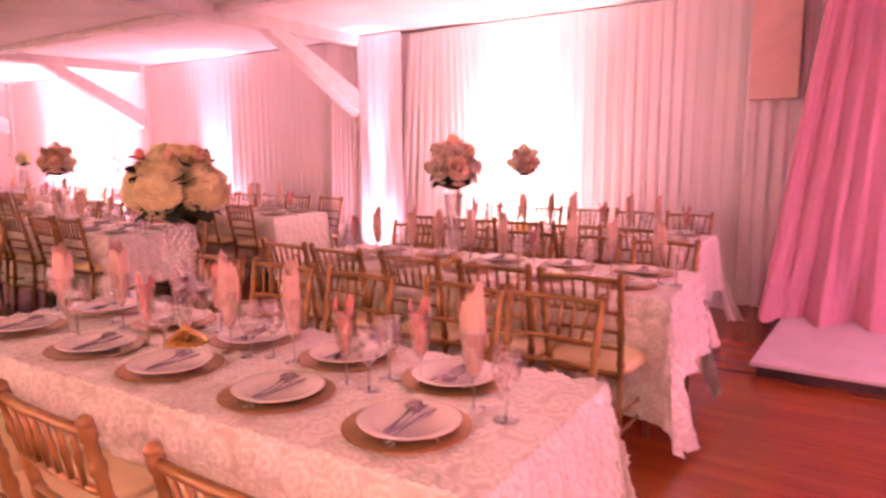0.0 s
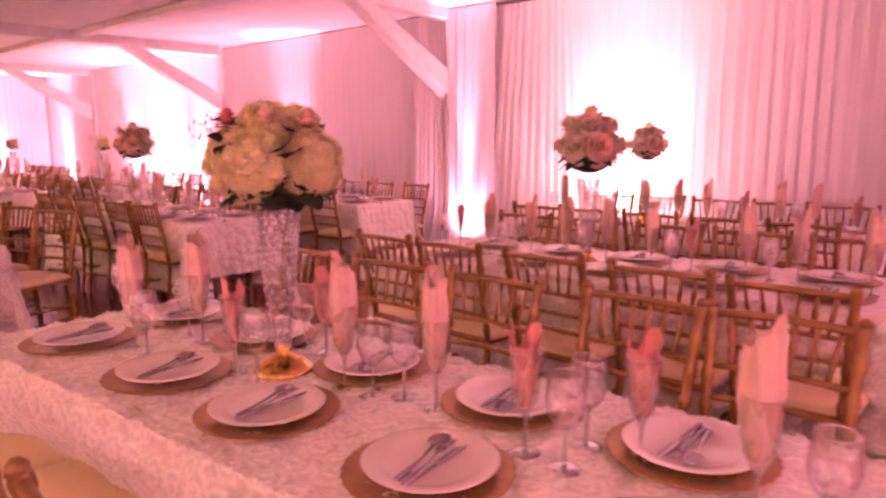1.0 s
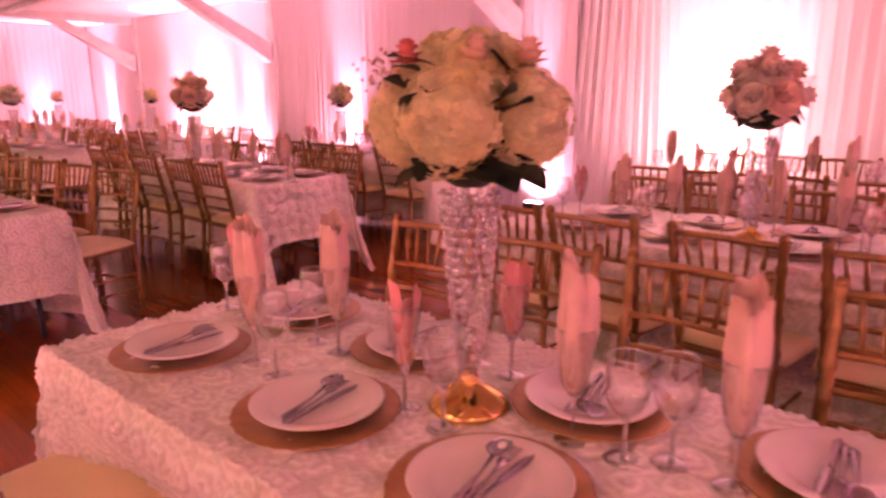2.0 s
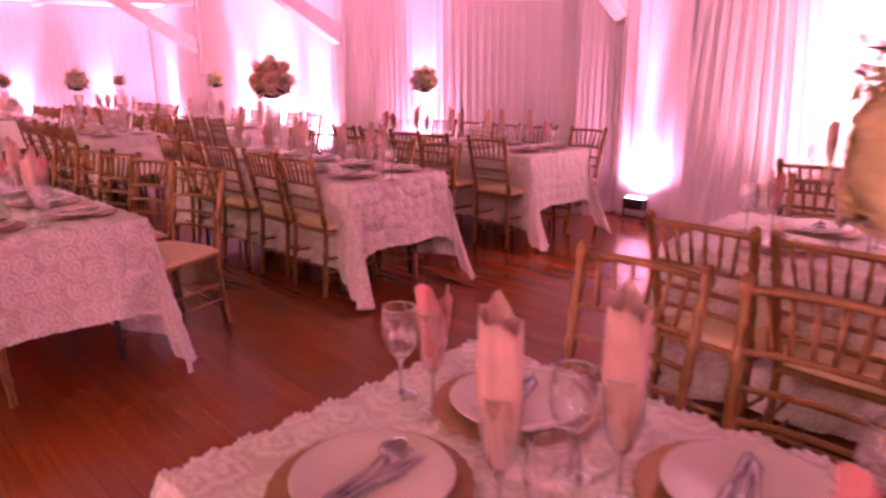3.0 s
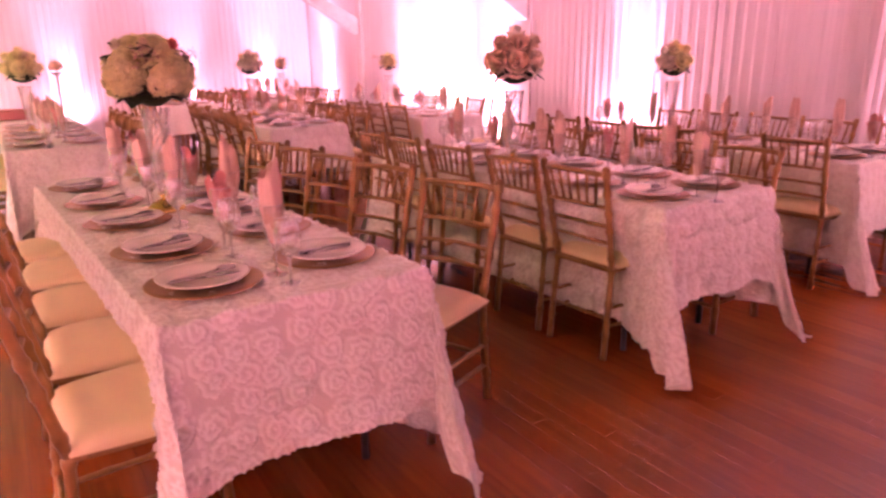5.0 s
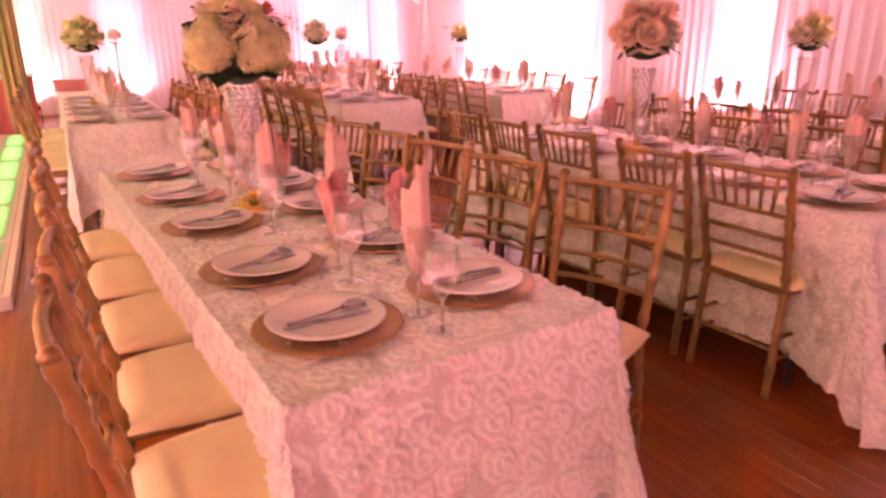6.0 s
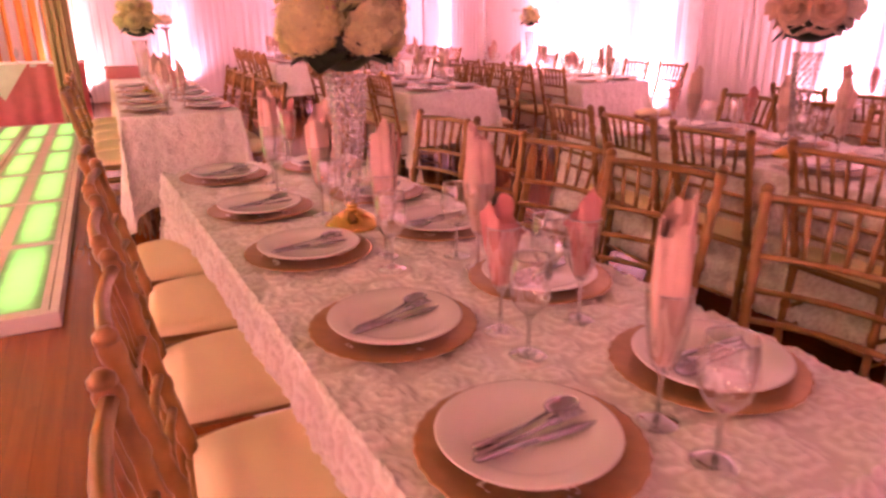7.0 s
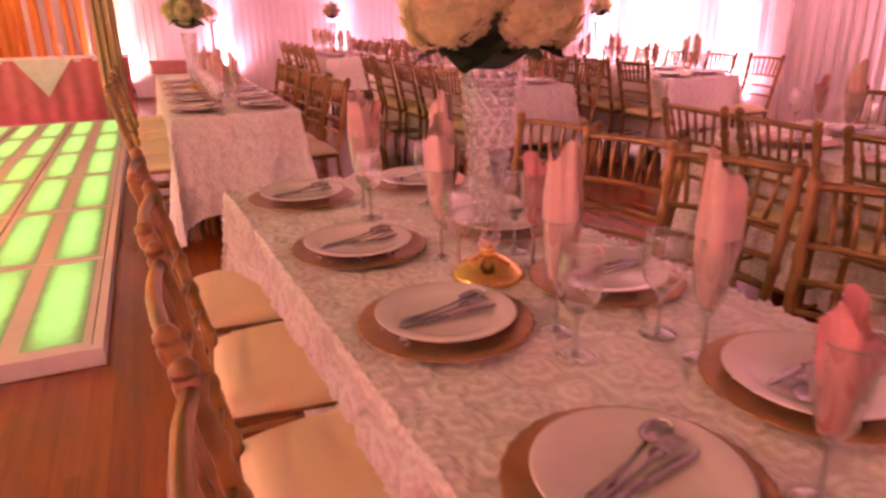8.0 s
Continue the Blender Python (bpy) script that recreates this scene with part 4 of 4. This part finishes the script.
def vase_meshes(height=0.44):
    prof = [(0.015, 0.060), (0.018, 0.085), (0.029, 0.16), (0.039, 0.28), (0.047, 0.40), (0.052, height)]
    wall = shell(prof, 0.003)
    beads = []
    rows = 19
    rnd = random.Random(5)
    for k in range(rows):
        z = 0.074 + (height - 0.086) * k / (rows - 1)
        r = np.interp(z, [p[1] for p in prof], [p[0] for p in prof]) + 0.0025
        n = 6 + k // 3
        for i in range(n):
            a = 2 * math.pi * (i + 0.5 * (k % 2)) / n
            s = (0.0074 + 0.00012 * k) * rnd.uniform(0.85, 1.1)
            v, f = lathe([(0.0005, s), (s * 0.7, s * 0.7), (s, 0), (s * 0.7, -s * 0.7), (0.0005, -s)], 8)
            cx, cy = r * math.cos(a), r * math.sin(a)
            beads.append(([(x + cx, y + cy, zz + z) for x, y, zz in v], f))
    foot = lathe([(0.001, 0.0), (0.080, 0.0), (0.083, 0.005), (0.077, 0.014), (0.060, 0.029), (0.038, 0.043), (0.020, 0.052), (0.013, 0.057), (0.020, 0.062), (0.021, 0.066), (0.013, 0.071), (0.017, 0.078), (0.001, 0.076)], 32)
    return wall, joined(*beads), foot


WALLM, BEADM, FOOTM = vase_meshes()


def centrepiece(style, x, y, z, rz, seed, scale=1.0, label="", lift=0.0):
    """Crystal trumpet vase with its flower ball."""
    rnd = random.Random(seed)
    t = thing("flower_vase", label, "centrepiece", "centrepieces", (x, y, z), rz)
    part("foot", FOOTM, M_BRASS, t, "gold foot")
    part("vase_wall", WALLM, M_CRYSTAL, t, "clear crystal trumpet")
    part("bead_sleeve", BEADM, M_BEAD, t, "rows of sparkling crystal beads")
    H = 0.455 + lift
    if style == "hydrangea":
        R = 0.25 * scale
        # ring of big heads, upper ring, crown
        spots = [(a, 0.116, 0.108, 0.100) for a in (0.2, 1.75, 3.3, 4.85)] + [(a, 0.070, 0.205, 0.068) for a in (0.9, 3.0, 5.1)] + [(0, 0.0, 0.215, 0.06)]
        for i, (a, rr, zz, br) in enumerate(spots):
            a += rnd.uniform(-0.2, 0.2)
            ob = part("bloom", bloom_mesh(seed * 31 + i, br * scale, 430 if br > 0.08 else 230, 0.0155 * scale), M_CREAM, t, "cream hydrangea head")
            d = Vector((math.cos(a), math.sin(a), 0.25 if rr > 0.1 else 0.9)).normalized()
            ob.matrix_local = Matrix.Translation((rr * scale * math.cos(a), rr * scale * math.sin(a), H + zz * scale)) @ d.to_track_quat("Z", "Y").to_matrix().to_4x4()
        for i in range(5):
            a = i * 1.26 + rnd.uniform(-0.2, 0.2)
            ob = part("rosebud", rose_mesh(seed + i, 0.034 * scale), M_ROSEBUD if i == 3 else (M_BLUSH, M_WHITEFL)[i % 2], t, "small garden rose")
            ob.matrix_local = Matrix.Translation((0.115 * math.cos(a), 0.115 * math.sin(a), H + 0.232 * scale))
        for i in range(25):
            a = i * 2.4 + rnd.uniform(-0.3, 0.3)
            low = i < 20
            ob = part("leaf", leaf_mesh((rnd.uniform(0.085, 0.108) if low else rnd.uniform(0.05, 0.075)) * scale, (rnd.uniform(0.046, 0.058) if low else rnd.uniform(0.024, 0.034)) * scale, 0.25), M_LEAF, t)
            zz = rnd.uniform(-0.005, 0.03) if low else rnd.uniform(0.15, 0.21)
            rr = rnd.uniform(0.04, 0.08) if low else rnd.uniform(0.08, 0.13)
            ob.matrix_local = Matrix.Translation((rr * math.cos(a), rr * math.sin(a), H + zz * scale)) @ Matrix.Rotation(a, 4, "Z") @ Matrix.Rotation(radians(rnd.uniform(-16, 6) if low else rnd.uniform(-35, 5)), 4, "Y")
        for i in range(14):
            # leaves standing in the gaps between the heads
            a = (0.98, 2.53, 4.08, 5.67)[i % 4] + rnd.uniform(-0.28, 0.28)
            up = i >= 8
            ob = part("leaf", leaf_mesh(rnd.uniform(0.075, 0.10) * scale, rnd.uniform(0.030, 0.040) * scale, 0.2), M_LEAF, t)
            ob.matrix_local = Matrix.Translation(((0.07 if up else 0.10) * math.cos(a), (0.07 if up else 0.10) * math.sin(a), H + (rnd.uniform(0.18, 0.21) if up else rnd.uniform(0.09, 0.15)) * scale)) @ Matrix.Rotation(a, 4, "Z") @ Matrix.Rotation(radians(rnd.uniform(-35, 5)), 4, "Y") @ Matrix.Rotation(radians(rnd.uniform(-50, 50)), 4, "X")
        sprays = 2
    else:
        pal = {"blush": (M_BLUSH, M_BLUSH, M_WHITEFL), "white": (M_WHITEFL, M_WHITEFL, M_BLUSH), "cream": (M_CREAM, M_WHITEFL, M_CREAM)}[style]
        spots = [(i * 2 * math.pi / 7, 0.098, 0.080) for i in range(7)] + [(0.4 + i * 2 * math.pi / 5, 0.070, 0.155) for i in range(5)] + [(0, 0.0, 0.190)]
        for i, (a, rr, zz) in enumerate(spots):
            a += rnd.uniform(-0.15, 0.15)
            ob = part("rose", rose_mesh(seed * 17 + i, rnd.uniform(0.064, 0.076) * scale), pal[rnd.randrange(3)], t, "full garden rose")
            d = Vector((math.cos(a) * (rr > 0), math.sin(a) * (rr > 0), 0.35 if rr > 0.09 else 1.1)).normalized()
            ob.matrix_local = Matrix.Translation((rr * scale * math.cos(a), rr * scale * math.sin(a), H + zz * scale)) @ d.to_track_quat("Z", "Y").to_matrix().to_4x4()
        for i in range(9):
            a = i * 2.4 + rnd.uniform(-0.3, 0.3)
            low = i < 11
            ob = part("leaf", leaf_mesh(rnd.uniform(0.075, 0.11) * scale, rnd.uniform(0.022, 0.032) * scale, 0.4), M_LEAF, t)
            zz = rnd.uniform(0.01, 0.05) if low else rnd.uniform(0.11, 0.17)
            ob.matrix_local = Matrix.Translation((0.05 * math.cos(a), 0.05 * math.sin(a), H + zz * scale)) @ Matrix.Rotation(a, 4, "Z") @ Matrix.Rotation(radians(rnd.uniform(-20, 10) if low else rnd.uniform(-20, 10)), 4, "Y")
        sprays = 1
    for i in range(sprays):
        a = rnd.uniform(0, 6.28) if style != "hydrangea" else 2.6 + i * 1.25
        tw, bl = spray_mesh(seed * 7 + i, 0.11 * scale if style == "hydrangea" else 0.12)
        m = Matrix.Translation((0.10 * math.cos(a), 0.10 * math.sin(a), H + 0.16 * scale)) @ Matrix.Rotation(a, 4, "Z")
        ob = part("twig", tw, M_TWIG, t)
        ob.matrix_local = m
        fl = part("filler_blossom", bl, M_MIST, ob, "tiny dusty-pink filler blossom")
    # packing under the blooms
    part("moss", lathe([(0.03, H - 0.03), (0.075 * scale, H - 0.005), (0.10 * scale, H + 0.06), (0.06 * scale, H + 0.13), (0.001, H + 0.14)], 14), M_LEAF, t)
    return t


# ---- lay out the hall ----
PROTO = {"chair": chair_proto(), "charger": charger_proto(), "plate": plate_proto(), "flute": flute_proto(), "wine": wine_proto()}
PROTO["knife"], PROTO["fork"], PROTO["spoon"] = cutlery_protos()
NAPKINS = [napkin_proto(0, M_PEACH, "tall peach linen napkin rolled into a flute"), napkin_proto(1, M_CORAL, "coral linen napkin fanned in a flute"), napkin_proto(2, M_PEACH, "peach linen napkin rolled tall with a turned-down top")]
USED = set()
BIG = Matrix.Diagonal((0.98, 0.98, 1.0, 1.0))


def put(ob, m):
    """The prototype itself the first time, copies after that."""
    if ob.name not in USED:
        USED.add(ob.name)
        ob.matrix_basis = m
        return ob
    return copy_thing(ob, m)


def setting(base, px, py, side, rnd, cutlery=True, nap=None, spot=None):
    """One place: charger, plate, cutlery, flute with napkin, wine glass. side +1: the guest sits on the near side."""
    turn = 0 if side > 0 else 180
    m = base @ place(px, py, TOP + 0.011, turn)
    put(PROTO["charger"], m @ place(0, 0, 0, rnd.uniform(0, 40)))
    put(PROTO["plate"], m @ place(rnd.uniform(-0.006, 0.006), rnd.uniform(-0.006, 0.006), 0.0135))
    if cutlery:
        w = rnd.uniform(-7, 9) + 96
        top = 0.0135 + 0.0075
        put(PROTO["knife"], m @ BIG @ place(0.020, -0.004, top + 0.001, w - 4))
        put(PROTO["fork"], m @ BIG @ place(0.0, 0.0, top, w + 1))
        put(PROTO["spoon"], m @ BIG @ place(-0.020, 0.006, top, w + rnd.uniform(4, 9)))
    fx, fy = spot or (0.125 + rnd.uniform(-0.02, 0.02), 0.145 + rnd.uniform(-0.015, 0.015))
    f = m @ place(fx, fy, -0.002, rnd.uniform(0, 360))
    put(PROTO["flute"], f)
    put(NAPKINS[rnd.randrange(3) if nap is None else nap], f @ place(0, 0, 0, rnd.uniform(0, 360)))
    put(PROTO["wine"], m @ place(fx + 0.10 + rnd.uniform(-0.01, 0.015), fy - 0.012 + rnd.uniform(-0.015, 0.015), -0.002, rnd.uniform(0, 360)))


def chairs(xs, back_y, facing, seed, turn=5.0, base=0.0, slope=0.0):
    """A row of chairs with the top of the back on the line back_y at the first chair; facing +1 looks along +y."""
    rnd = random.Random(seed)
    for x in xs:
        y = back_y + slope * (x - xs[0]) + (0.28 if facing > 0 else -0.28)
        put(PROTO["chair"], place(x, y + rnd.uniform(-0.015, 0.015), 0, (0 if facing > 0 else 180) + base + rnd.uniform(-turn, turn)))


def dining(cx, cy, length, width, rz, seed, xs, near_dy, far_dy, step=0.018, cutlery=True, end_drop=0.44, side_drop=0.62, near_nap=None, far_nap=None, fold=0.27, near_spots=None, far_spots=None, far_xs=None):
    folding_table(cx, cy, length, width, rz)
    tablecloth(cx, cy, length, width, rz, seed, step, end_drop, side_drop, fold=fold)
    base = place(cx, cy, 0, rz)
    rnd = random.Random(seed)
    for i, px in enumerate(xs):
        setting(base, px - cx, near_dy, 1, rnd, cutlery, near_nap[i] if near_nap else None, near_spots[i] if near_spots else None)
        setting(base, (far_xs[i] if far_xs else px) - cx, far_dy, -1, rnd, cutlery, far_nap[i] if far_nap else None, far_spots[i] if far_spots else None)


def even(x0, x1, n):
    return [x0 + (x1 - x0) * i / (n - 1) for i in range(n)]


# first column, by the walk's start
dining(-1.25, 2.605, 2.44, 0.78, 2.6, 1, (-0.34, -0.79, -1.262, -1.68, -2.19), -0.185, 0.185, 0.0064, near_nap=(2, 1, 2, 1, 2), far_nap=(1, 2, 1, 2, 1),
       near_spots=((0.075, 0.205), (0.10, 0.185), (0.02, 0.225), (0.12, 0.125), (0.20, 0.075)), far_spots=((0.07, 0.085), (0.13, 0.115), (0.21, -0.02), (0.14, 0.13), (0.11, 0.12)),
       far_xs=(-0.42, -0.84, -1.277, -1.75, -2.19))
chairs((-0.27, -0.88, -1.34, -1.79, -2.24), 1.86, 1, 11, 4, slope=0.03)
chairs((-0.42, -0.85, -1.37, -1.84, -2.33), 3.53, -1, 12, 5, slope=0.05)
centrepiece("hydrangea", -1.47, 2.625, TOP + 0.009, 20, 1, 0.90, "crystal trumpet vase with cream hydrangeas, dark leaves and coral buds", 0.02)
dining(-1.46, 4.64, 2.44, 0.80, 3.5, 2, (-0.50, -0.95, -1.40, -1.84, -2.30), -0.19, 0.19, 0.011, fold=0.13)
chairs((-0.52, -0.98, -1.46, -1.98, -2.42), 3.97, 1, 13, 4)
chairs((-0.5, -0.97, -1.45, -1.95, -2.4), 5.30, -1, 14, 5)
centrepiece("white", -1.57, 4.55, TOP + 0.009, 60, 2, 1.2, "crystal trumpet vase with a ball of white roses and dark leaves", 0.04)
dining(-1.80, 6.50, 2.48, 0.78, 2, 3, even(-0.8, -2.7, 5), -0.19, 0.19, 0.024)
chairs(even(-0.85, -2.7, 5), 5.84, 1, 15, 5)
chairs(even(-0.85, -2.7, 5), 7.20, -1, 16, 5)
centrepiece("white", -2.08, 6.45, TOP + 0.009, 10, 3, 1.05, "crystal trumpet vase with a small ball of white roses", 0.05)
# second column
dining(-5.83, 2.465, 2.45, 0.78, 3.1, 4, (-4.865, -5.315, -5.83, -6.31, -6.85), -0.20, 0.20, 0.0064, near_nap=(2, 1, 2, 0, 2), far_nap=(1, 2, 1, 2, 1),
       near_spots=((0.04, 0.205), (0.115, 0.175), (0.12, 0.165), (0.15, 0.155), (0.19, 0.14)), far_spots=((0.265, 0.06), (0.14, 0.08), (0.16, 0.08), (0.18, 0.08), (0.17, 0.08)),
       far_xs=(-4.90, -5.375, -5.86, -6.31, -6.86))
chairs((-4.86, -5.36, -5.86, -6.37, -6.88), 1.80, 1, 17, 3, slope=0.02)
chairs((-5.07, -5.66, -6.12, -6.52, -6.94), 3.46, -1, 18, 3, base=19, slope=0.09)
centrepiece("hydrangea", -6.01, 2.45, TOP + 0.009, 200, 4, 0.95, "crystal trumpet vase with big cream hydrangeas and dark leaves", 0.02)
dining(-5.97, 4.54, 2.46, 0.80, 1.5, 5, (-4.96, -5.36, -5.84, -6.30, -6.80), -0.20, 0.20, 0.011)
chairs((-5.15, -5.59, -6.18, -6.65, -7.1), 4.03, 1, 19, 4)
chairs((-5.06, -5.56, -6.06, -6.56, -7.02), 5.25, -1, 20, 5)
centrepiece("blush", -6.10, 4.47, TOP + 0.009, 15, 5, 1.22, "crystal trumpet vase with a ball of blush and peach roses", 0.05)
dining(-6.10, 6.43, 2.46, 0.80, 1, 6, even(-5.1, -7.1, 5), -0.20, 0.20, 0.016)
chairs((-5.13, -5.78, -6.15, -6.65, -7.1), 5.81, 1, 21, 4)
chairs((-5.1, -5.6, -6.1, -6.6, -7.05), 7.16, -1, 22, 5)
centrepiece("cream", -6.44, 6.33, TOP + 0.009, 80, 6, 0.98, "crystal trumpet vase with a small ball of cream roses", 0.05)
# third column
dining(-10.82, 2.27, 3.70, 0.74, 0, 7, even(-9.2, -11.15, 5), -0.20, 0.20, 0.018, side_drop=0.66, end_drop=0.60)
chairs(even(-9.25, -11.15, 5), 1.57, 1, 23, 3)
chairs(even(-9.25, -11.15, 5), 2.98, -1, 24, 4)
centrepiece("cream", -10.35, 2.14, TOP + 0.009, 40, 7, 1.2, "crystal trumpet vase with a wide crown of cream roses", 0.04)
dining(-10.58, 4.47, 2.46, 0.80, 1, 8, even(-9.55, -11.6, 5), -0.20, 0.20, 0.018)
chairs(even(-9.55, -11.55, 5), 3.88, 1, 25, 4)
chairs(even(-9.55, -11.55, 5), 5.18, -1, 26, 5)
centrepiece("white", -10.95, 4.45, TOP + 0.009, 70, 8, 1.05, "crystal trumpet vase with a ball of white roses", 0.06)
dining(-10.55, 6.18, 2.46, 0.80, 1, 9, even(-9.5, -11.6, 5), -0.20, 0.20, 0.024, cutlery=False)
chairs(even(-9.5, -11.55, 5), 5.56, 1, 27, 4)
chairs(even(-9.35, -11.5, 5), 6.93, -1, 28, 6)
centrepiece("cream", -11.08, 6.36, TOP + 0.009, 20, 9, 0.85, "crystal trumpet vase with a small ball of cream roses", 0.07)
# fourth column, far off
dining(-15.1, 4.42, 2.44, 0.80, 0, 10, even(-14.1, -16.1, 5), -0.20, 0.20, 0.03, cutlery=False)
chairs(even(-14.1, -16.1, 5), 3.86, 1, 29, 4)
chairs(even(-14.1, -16.1, 5), 5.11, -1, 30, 4)
centrepiece("white", -15.1, 4.45, TOP + 0.009, 20, 10, 0.9, "crystal trumpet vase with a ball of white roses", 0.07)
dining(-15.1, 6.24, 2.44, 0.80, 0, 11, even(-14.1, -16.1, 5), -0.20, 0.20, 0.03, cutlery=False)
chairs(even(-14.1, -16.1, 5), 5.65, 1, 31, 4)
chairs(even(-14.1, -16.1, 5), 6.95, -1, 32, 4)
centrepiece("white", -15.1, 6.34, TOP + 0.009, 20, 11, 0.8, "crystal trumpet vase with a ball of white roses", 0.07)

# ---- lit dance floor ----
dance = thing("dance_floor", "raised acrylic dance floor with glowing green light strips and a white edge", "dance floor", at=(0, 0, 0))
DX0, DX1, DY0, DY1, DZ = -7.49, -14.42, 1.50, -4.65, 0.08
part("deck", box((DX0 + DX1) / 2, (DY0 + DY1) / 2, 0.032, DX0 - DX1 - 0.02, DY0 - DY1 - 0.02, 0.062), M_DARKTRIM, dance, smooth=False)
for i, (a, b) in enumerate((((DX0 - 0.02, (DY0 + DY1) / 2), (0.04, DY0 - DY1)), ((DX1 + 0.02, (DY0 + DY1) / 2), (0.04, DY0 - DY1)), (((DX0 + DX1) / 2, DY0 - 0.02), (DX0 - DX1 - 0.08, 0.04)), (((DX0 + DX1) / 2, DY1 + 0.02), (DX0 - DX1 - 0.08, 0.04)))):
    part("edge_strip", box(a[0], a[1], DZ / 2 + 0.003, b[0], b[1], DZ, 0.004), M_ACRYL, dance, "white edge strip", smooth=False)
NX, NY = 6, 10
pw, ph = (DX0 - DX1 - 0.08) / NX, (DY0 - DY1 - 0.08) / NY
for i in range(NX):
    for j in range(NY):
        cx, cy = DX0 - 0.04 - pw * (i + 0.5), DY0 - 0.04 - ph * (j + 0.5)
        p = part("panel", box(cx, cy, 0.070, pw - 0.012, ph - 0.012, 0.016, 0.003), M_ACRYL, dance, smooth=False)
        for s in (-1, 1):
            part("light_strip", box(cx, cy + s * ph * 0.25, 0.0795, pw - 0.10, ph * 0.37, 0.004, 0.0015), M_LED, p, "glowing green strip", smooth=False)

# ---- head table beyond the dance floor ----
head = thing("head_table", "long head table in a rose skirt with pale swags", "table", at=(-15.3, -1.1, 0))
part("tabletop", box(0, 0, 0.80, 0.8, 5.4, 0.04, 0.01), M_CLOTH, head, "white cloth top")
part("skirt", (lambda n: ([(0.405 + 0.015 * math.sin(i * 1.1), -2.7 + 5.4 * i / n, z) for z in (0.82, 0.4, 0.01) for i in range(n + 1)], [(k * (n + 1) + i, k * (n + 1) + i + 1, (k + 1) * (n + 1) + i + 1, (k + 1) * (n + 1) + i) for k in range(2) for i in range(n)]))(140), M_SKIRT, head, "gathered rose skirt")
for i in range(4):
    yc = 1.70 - 1.10 * i
    v = [(0.432, yc - 0.33, 0.825), (0.432, yc + 0.33, 0.825), (0.445, yc + 0.17, 0.60), (0.448, yc, 0.36), (0.445, yc - 0.17, 0.60), (0.452, yc, 0.66)]
    part("swag", (v, [(0, 5, 4), (0, 1, 5), (1, 2, 5), (2, 3, 5), (3, 4, 5)]), M_SWAG, head, "pale triangular swag", smooth=False)
for i in range(5):
    f = place(-15.15, -3.0 + 0.95 * i, 0.82)
    put(PROTO["wine"], f)

# flower stand at the end wall, card box on the far table
stand = thing("flower_stand", "slender white stand with pale branching flowers", "flower stand", at=(-16.9, 2.88, 0))
part("pedestal", lathe([(0.001, 0.0), (0.16, 0.0), (0.16, 0.02), (0.05, 0.05), (0.022, 0.12), (0.020, 0.7), (0.024, 1.20), (0.10, 1.24), (0.10, 1.26), (0.001, 1.26)], 28), M_BEAM, stand)
for i in range(6):
    tw, bl = spray_mesh(300 + i, 0.42)
    ob = part("branch", tw, M_TWIG, stand)
    ob.matrix_local = Matrix.Translation((0, 0, 1.26)) @ Matrix.Rotation(i * 1.05, 4, "Z") @ Matrix.Rotation(radians(-55), 4, "Y")
    part("blossom", bl, M_WHITEFL, ob)
ob = part("bouquet", bloom_mesh(77, 0.12, 110, 0.022), M_WHITEFL, stand)
ob.matrix_local = Matrix.Translation((0, 0, 1.36))
card = thing("card_box", "small rose-coloured card box on the far end of a table", "box", at=(-12.48, 2.02, TOP + 0.012))
part("body", box(0, 0, 0.05, 0.26, 0.34, 0.10, 0.006), M_PAPER, card, smooth=False)
part("lid", box(0, 0, 0.108, 0.275, 0.355, 0.02, 0.005), M_PAPER, card, smooth=False)

# ---- floor boards ----
BW, BL = 0.083, 1.45
shared = {}


def board_mesh(n):
    if n not in shared:
        b = box(0, 0, -0.006, BL - 0.001, BW - 0.0006, 0.012)
        me = bpy.data.meshes.new("floor_board")
        b.to_mesh(me)
        b.free()
        me.materials.append(M_FLOOR)
        shared[n] = me
    return shared[n]


rest_v, rest_f = [], []
count = 0
unit = board_mesh(0)
uv_ = [tuple(v.co) for v in unit.vertices]
uf_ = [tuple(p.vertices) for p in unit.polygons]
row = 0
yy = BACK_Y + BW / 2
while yy < WALL_Y + 0.1:
    xx = END_X + (row * 0.577 % 1) * BL - BL / 2
    while xx < RIGHT_X + BL / 2:
        if -4.9 < xx < -2.3 and 2.2 < yy < 7.9 and count < 300:
            ob = new("floor_board", unit)
            ob.location = (xx, yy, 0)
            ob.parent = floor
            count += 1
        else:
            k = len(rest_v)
            rest_v += [(x + xx, y + yy, z) for x, y, z in uv_]
            rest_f += [tuple(i + k for i in f) for f in uf_]
        xx += BL
    yy += BW
    row += 1
rest = part("floor_boards", (rest_v, rest_f), M_FLOOR, floor, smooth=False)
tagged(rest, kind="stuff")
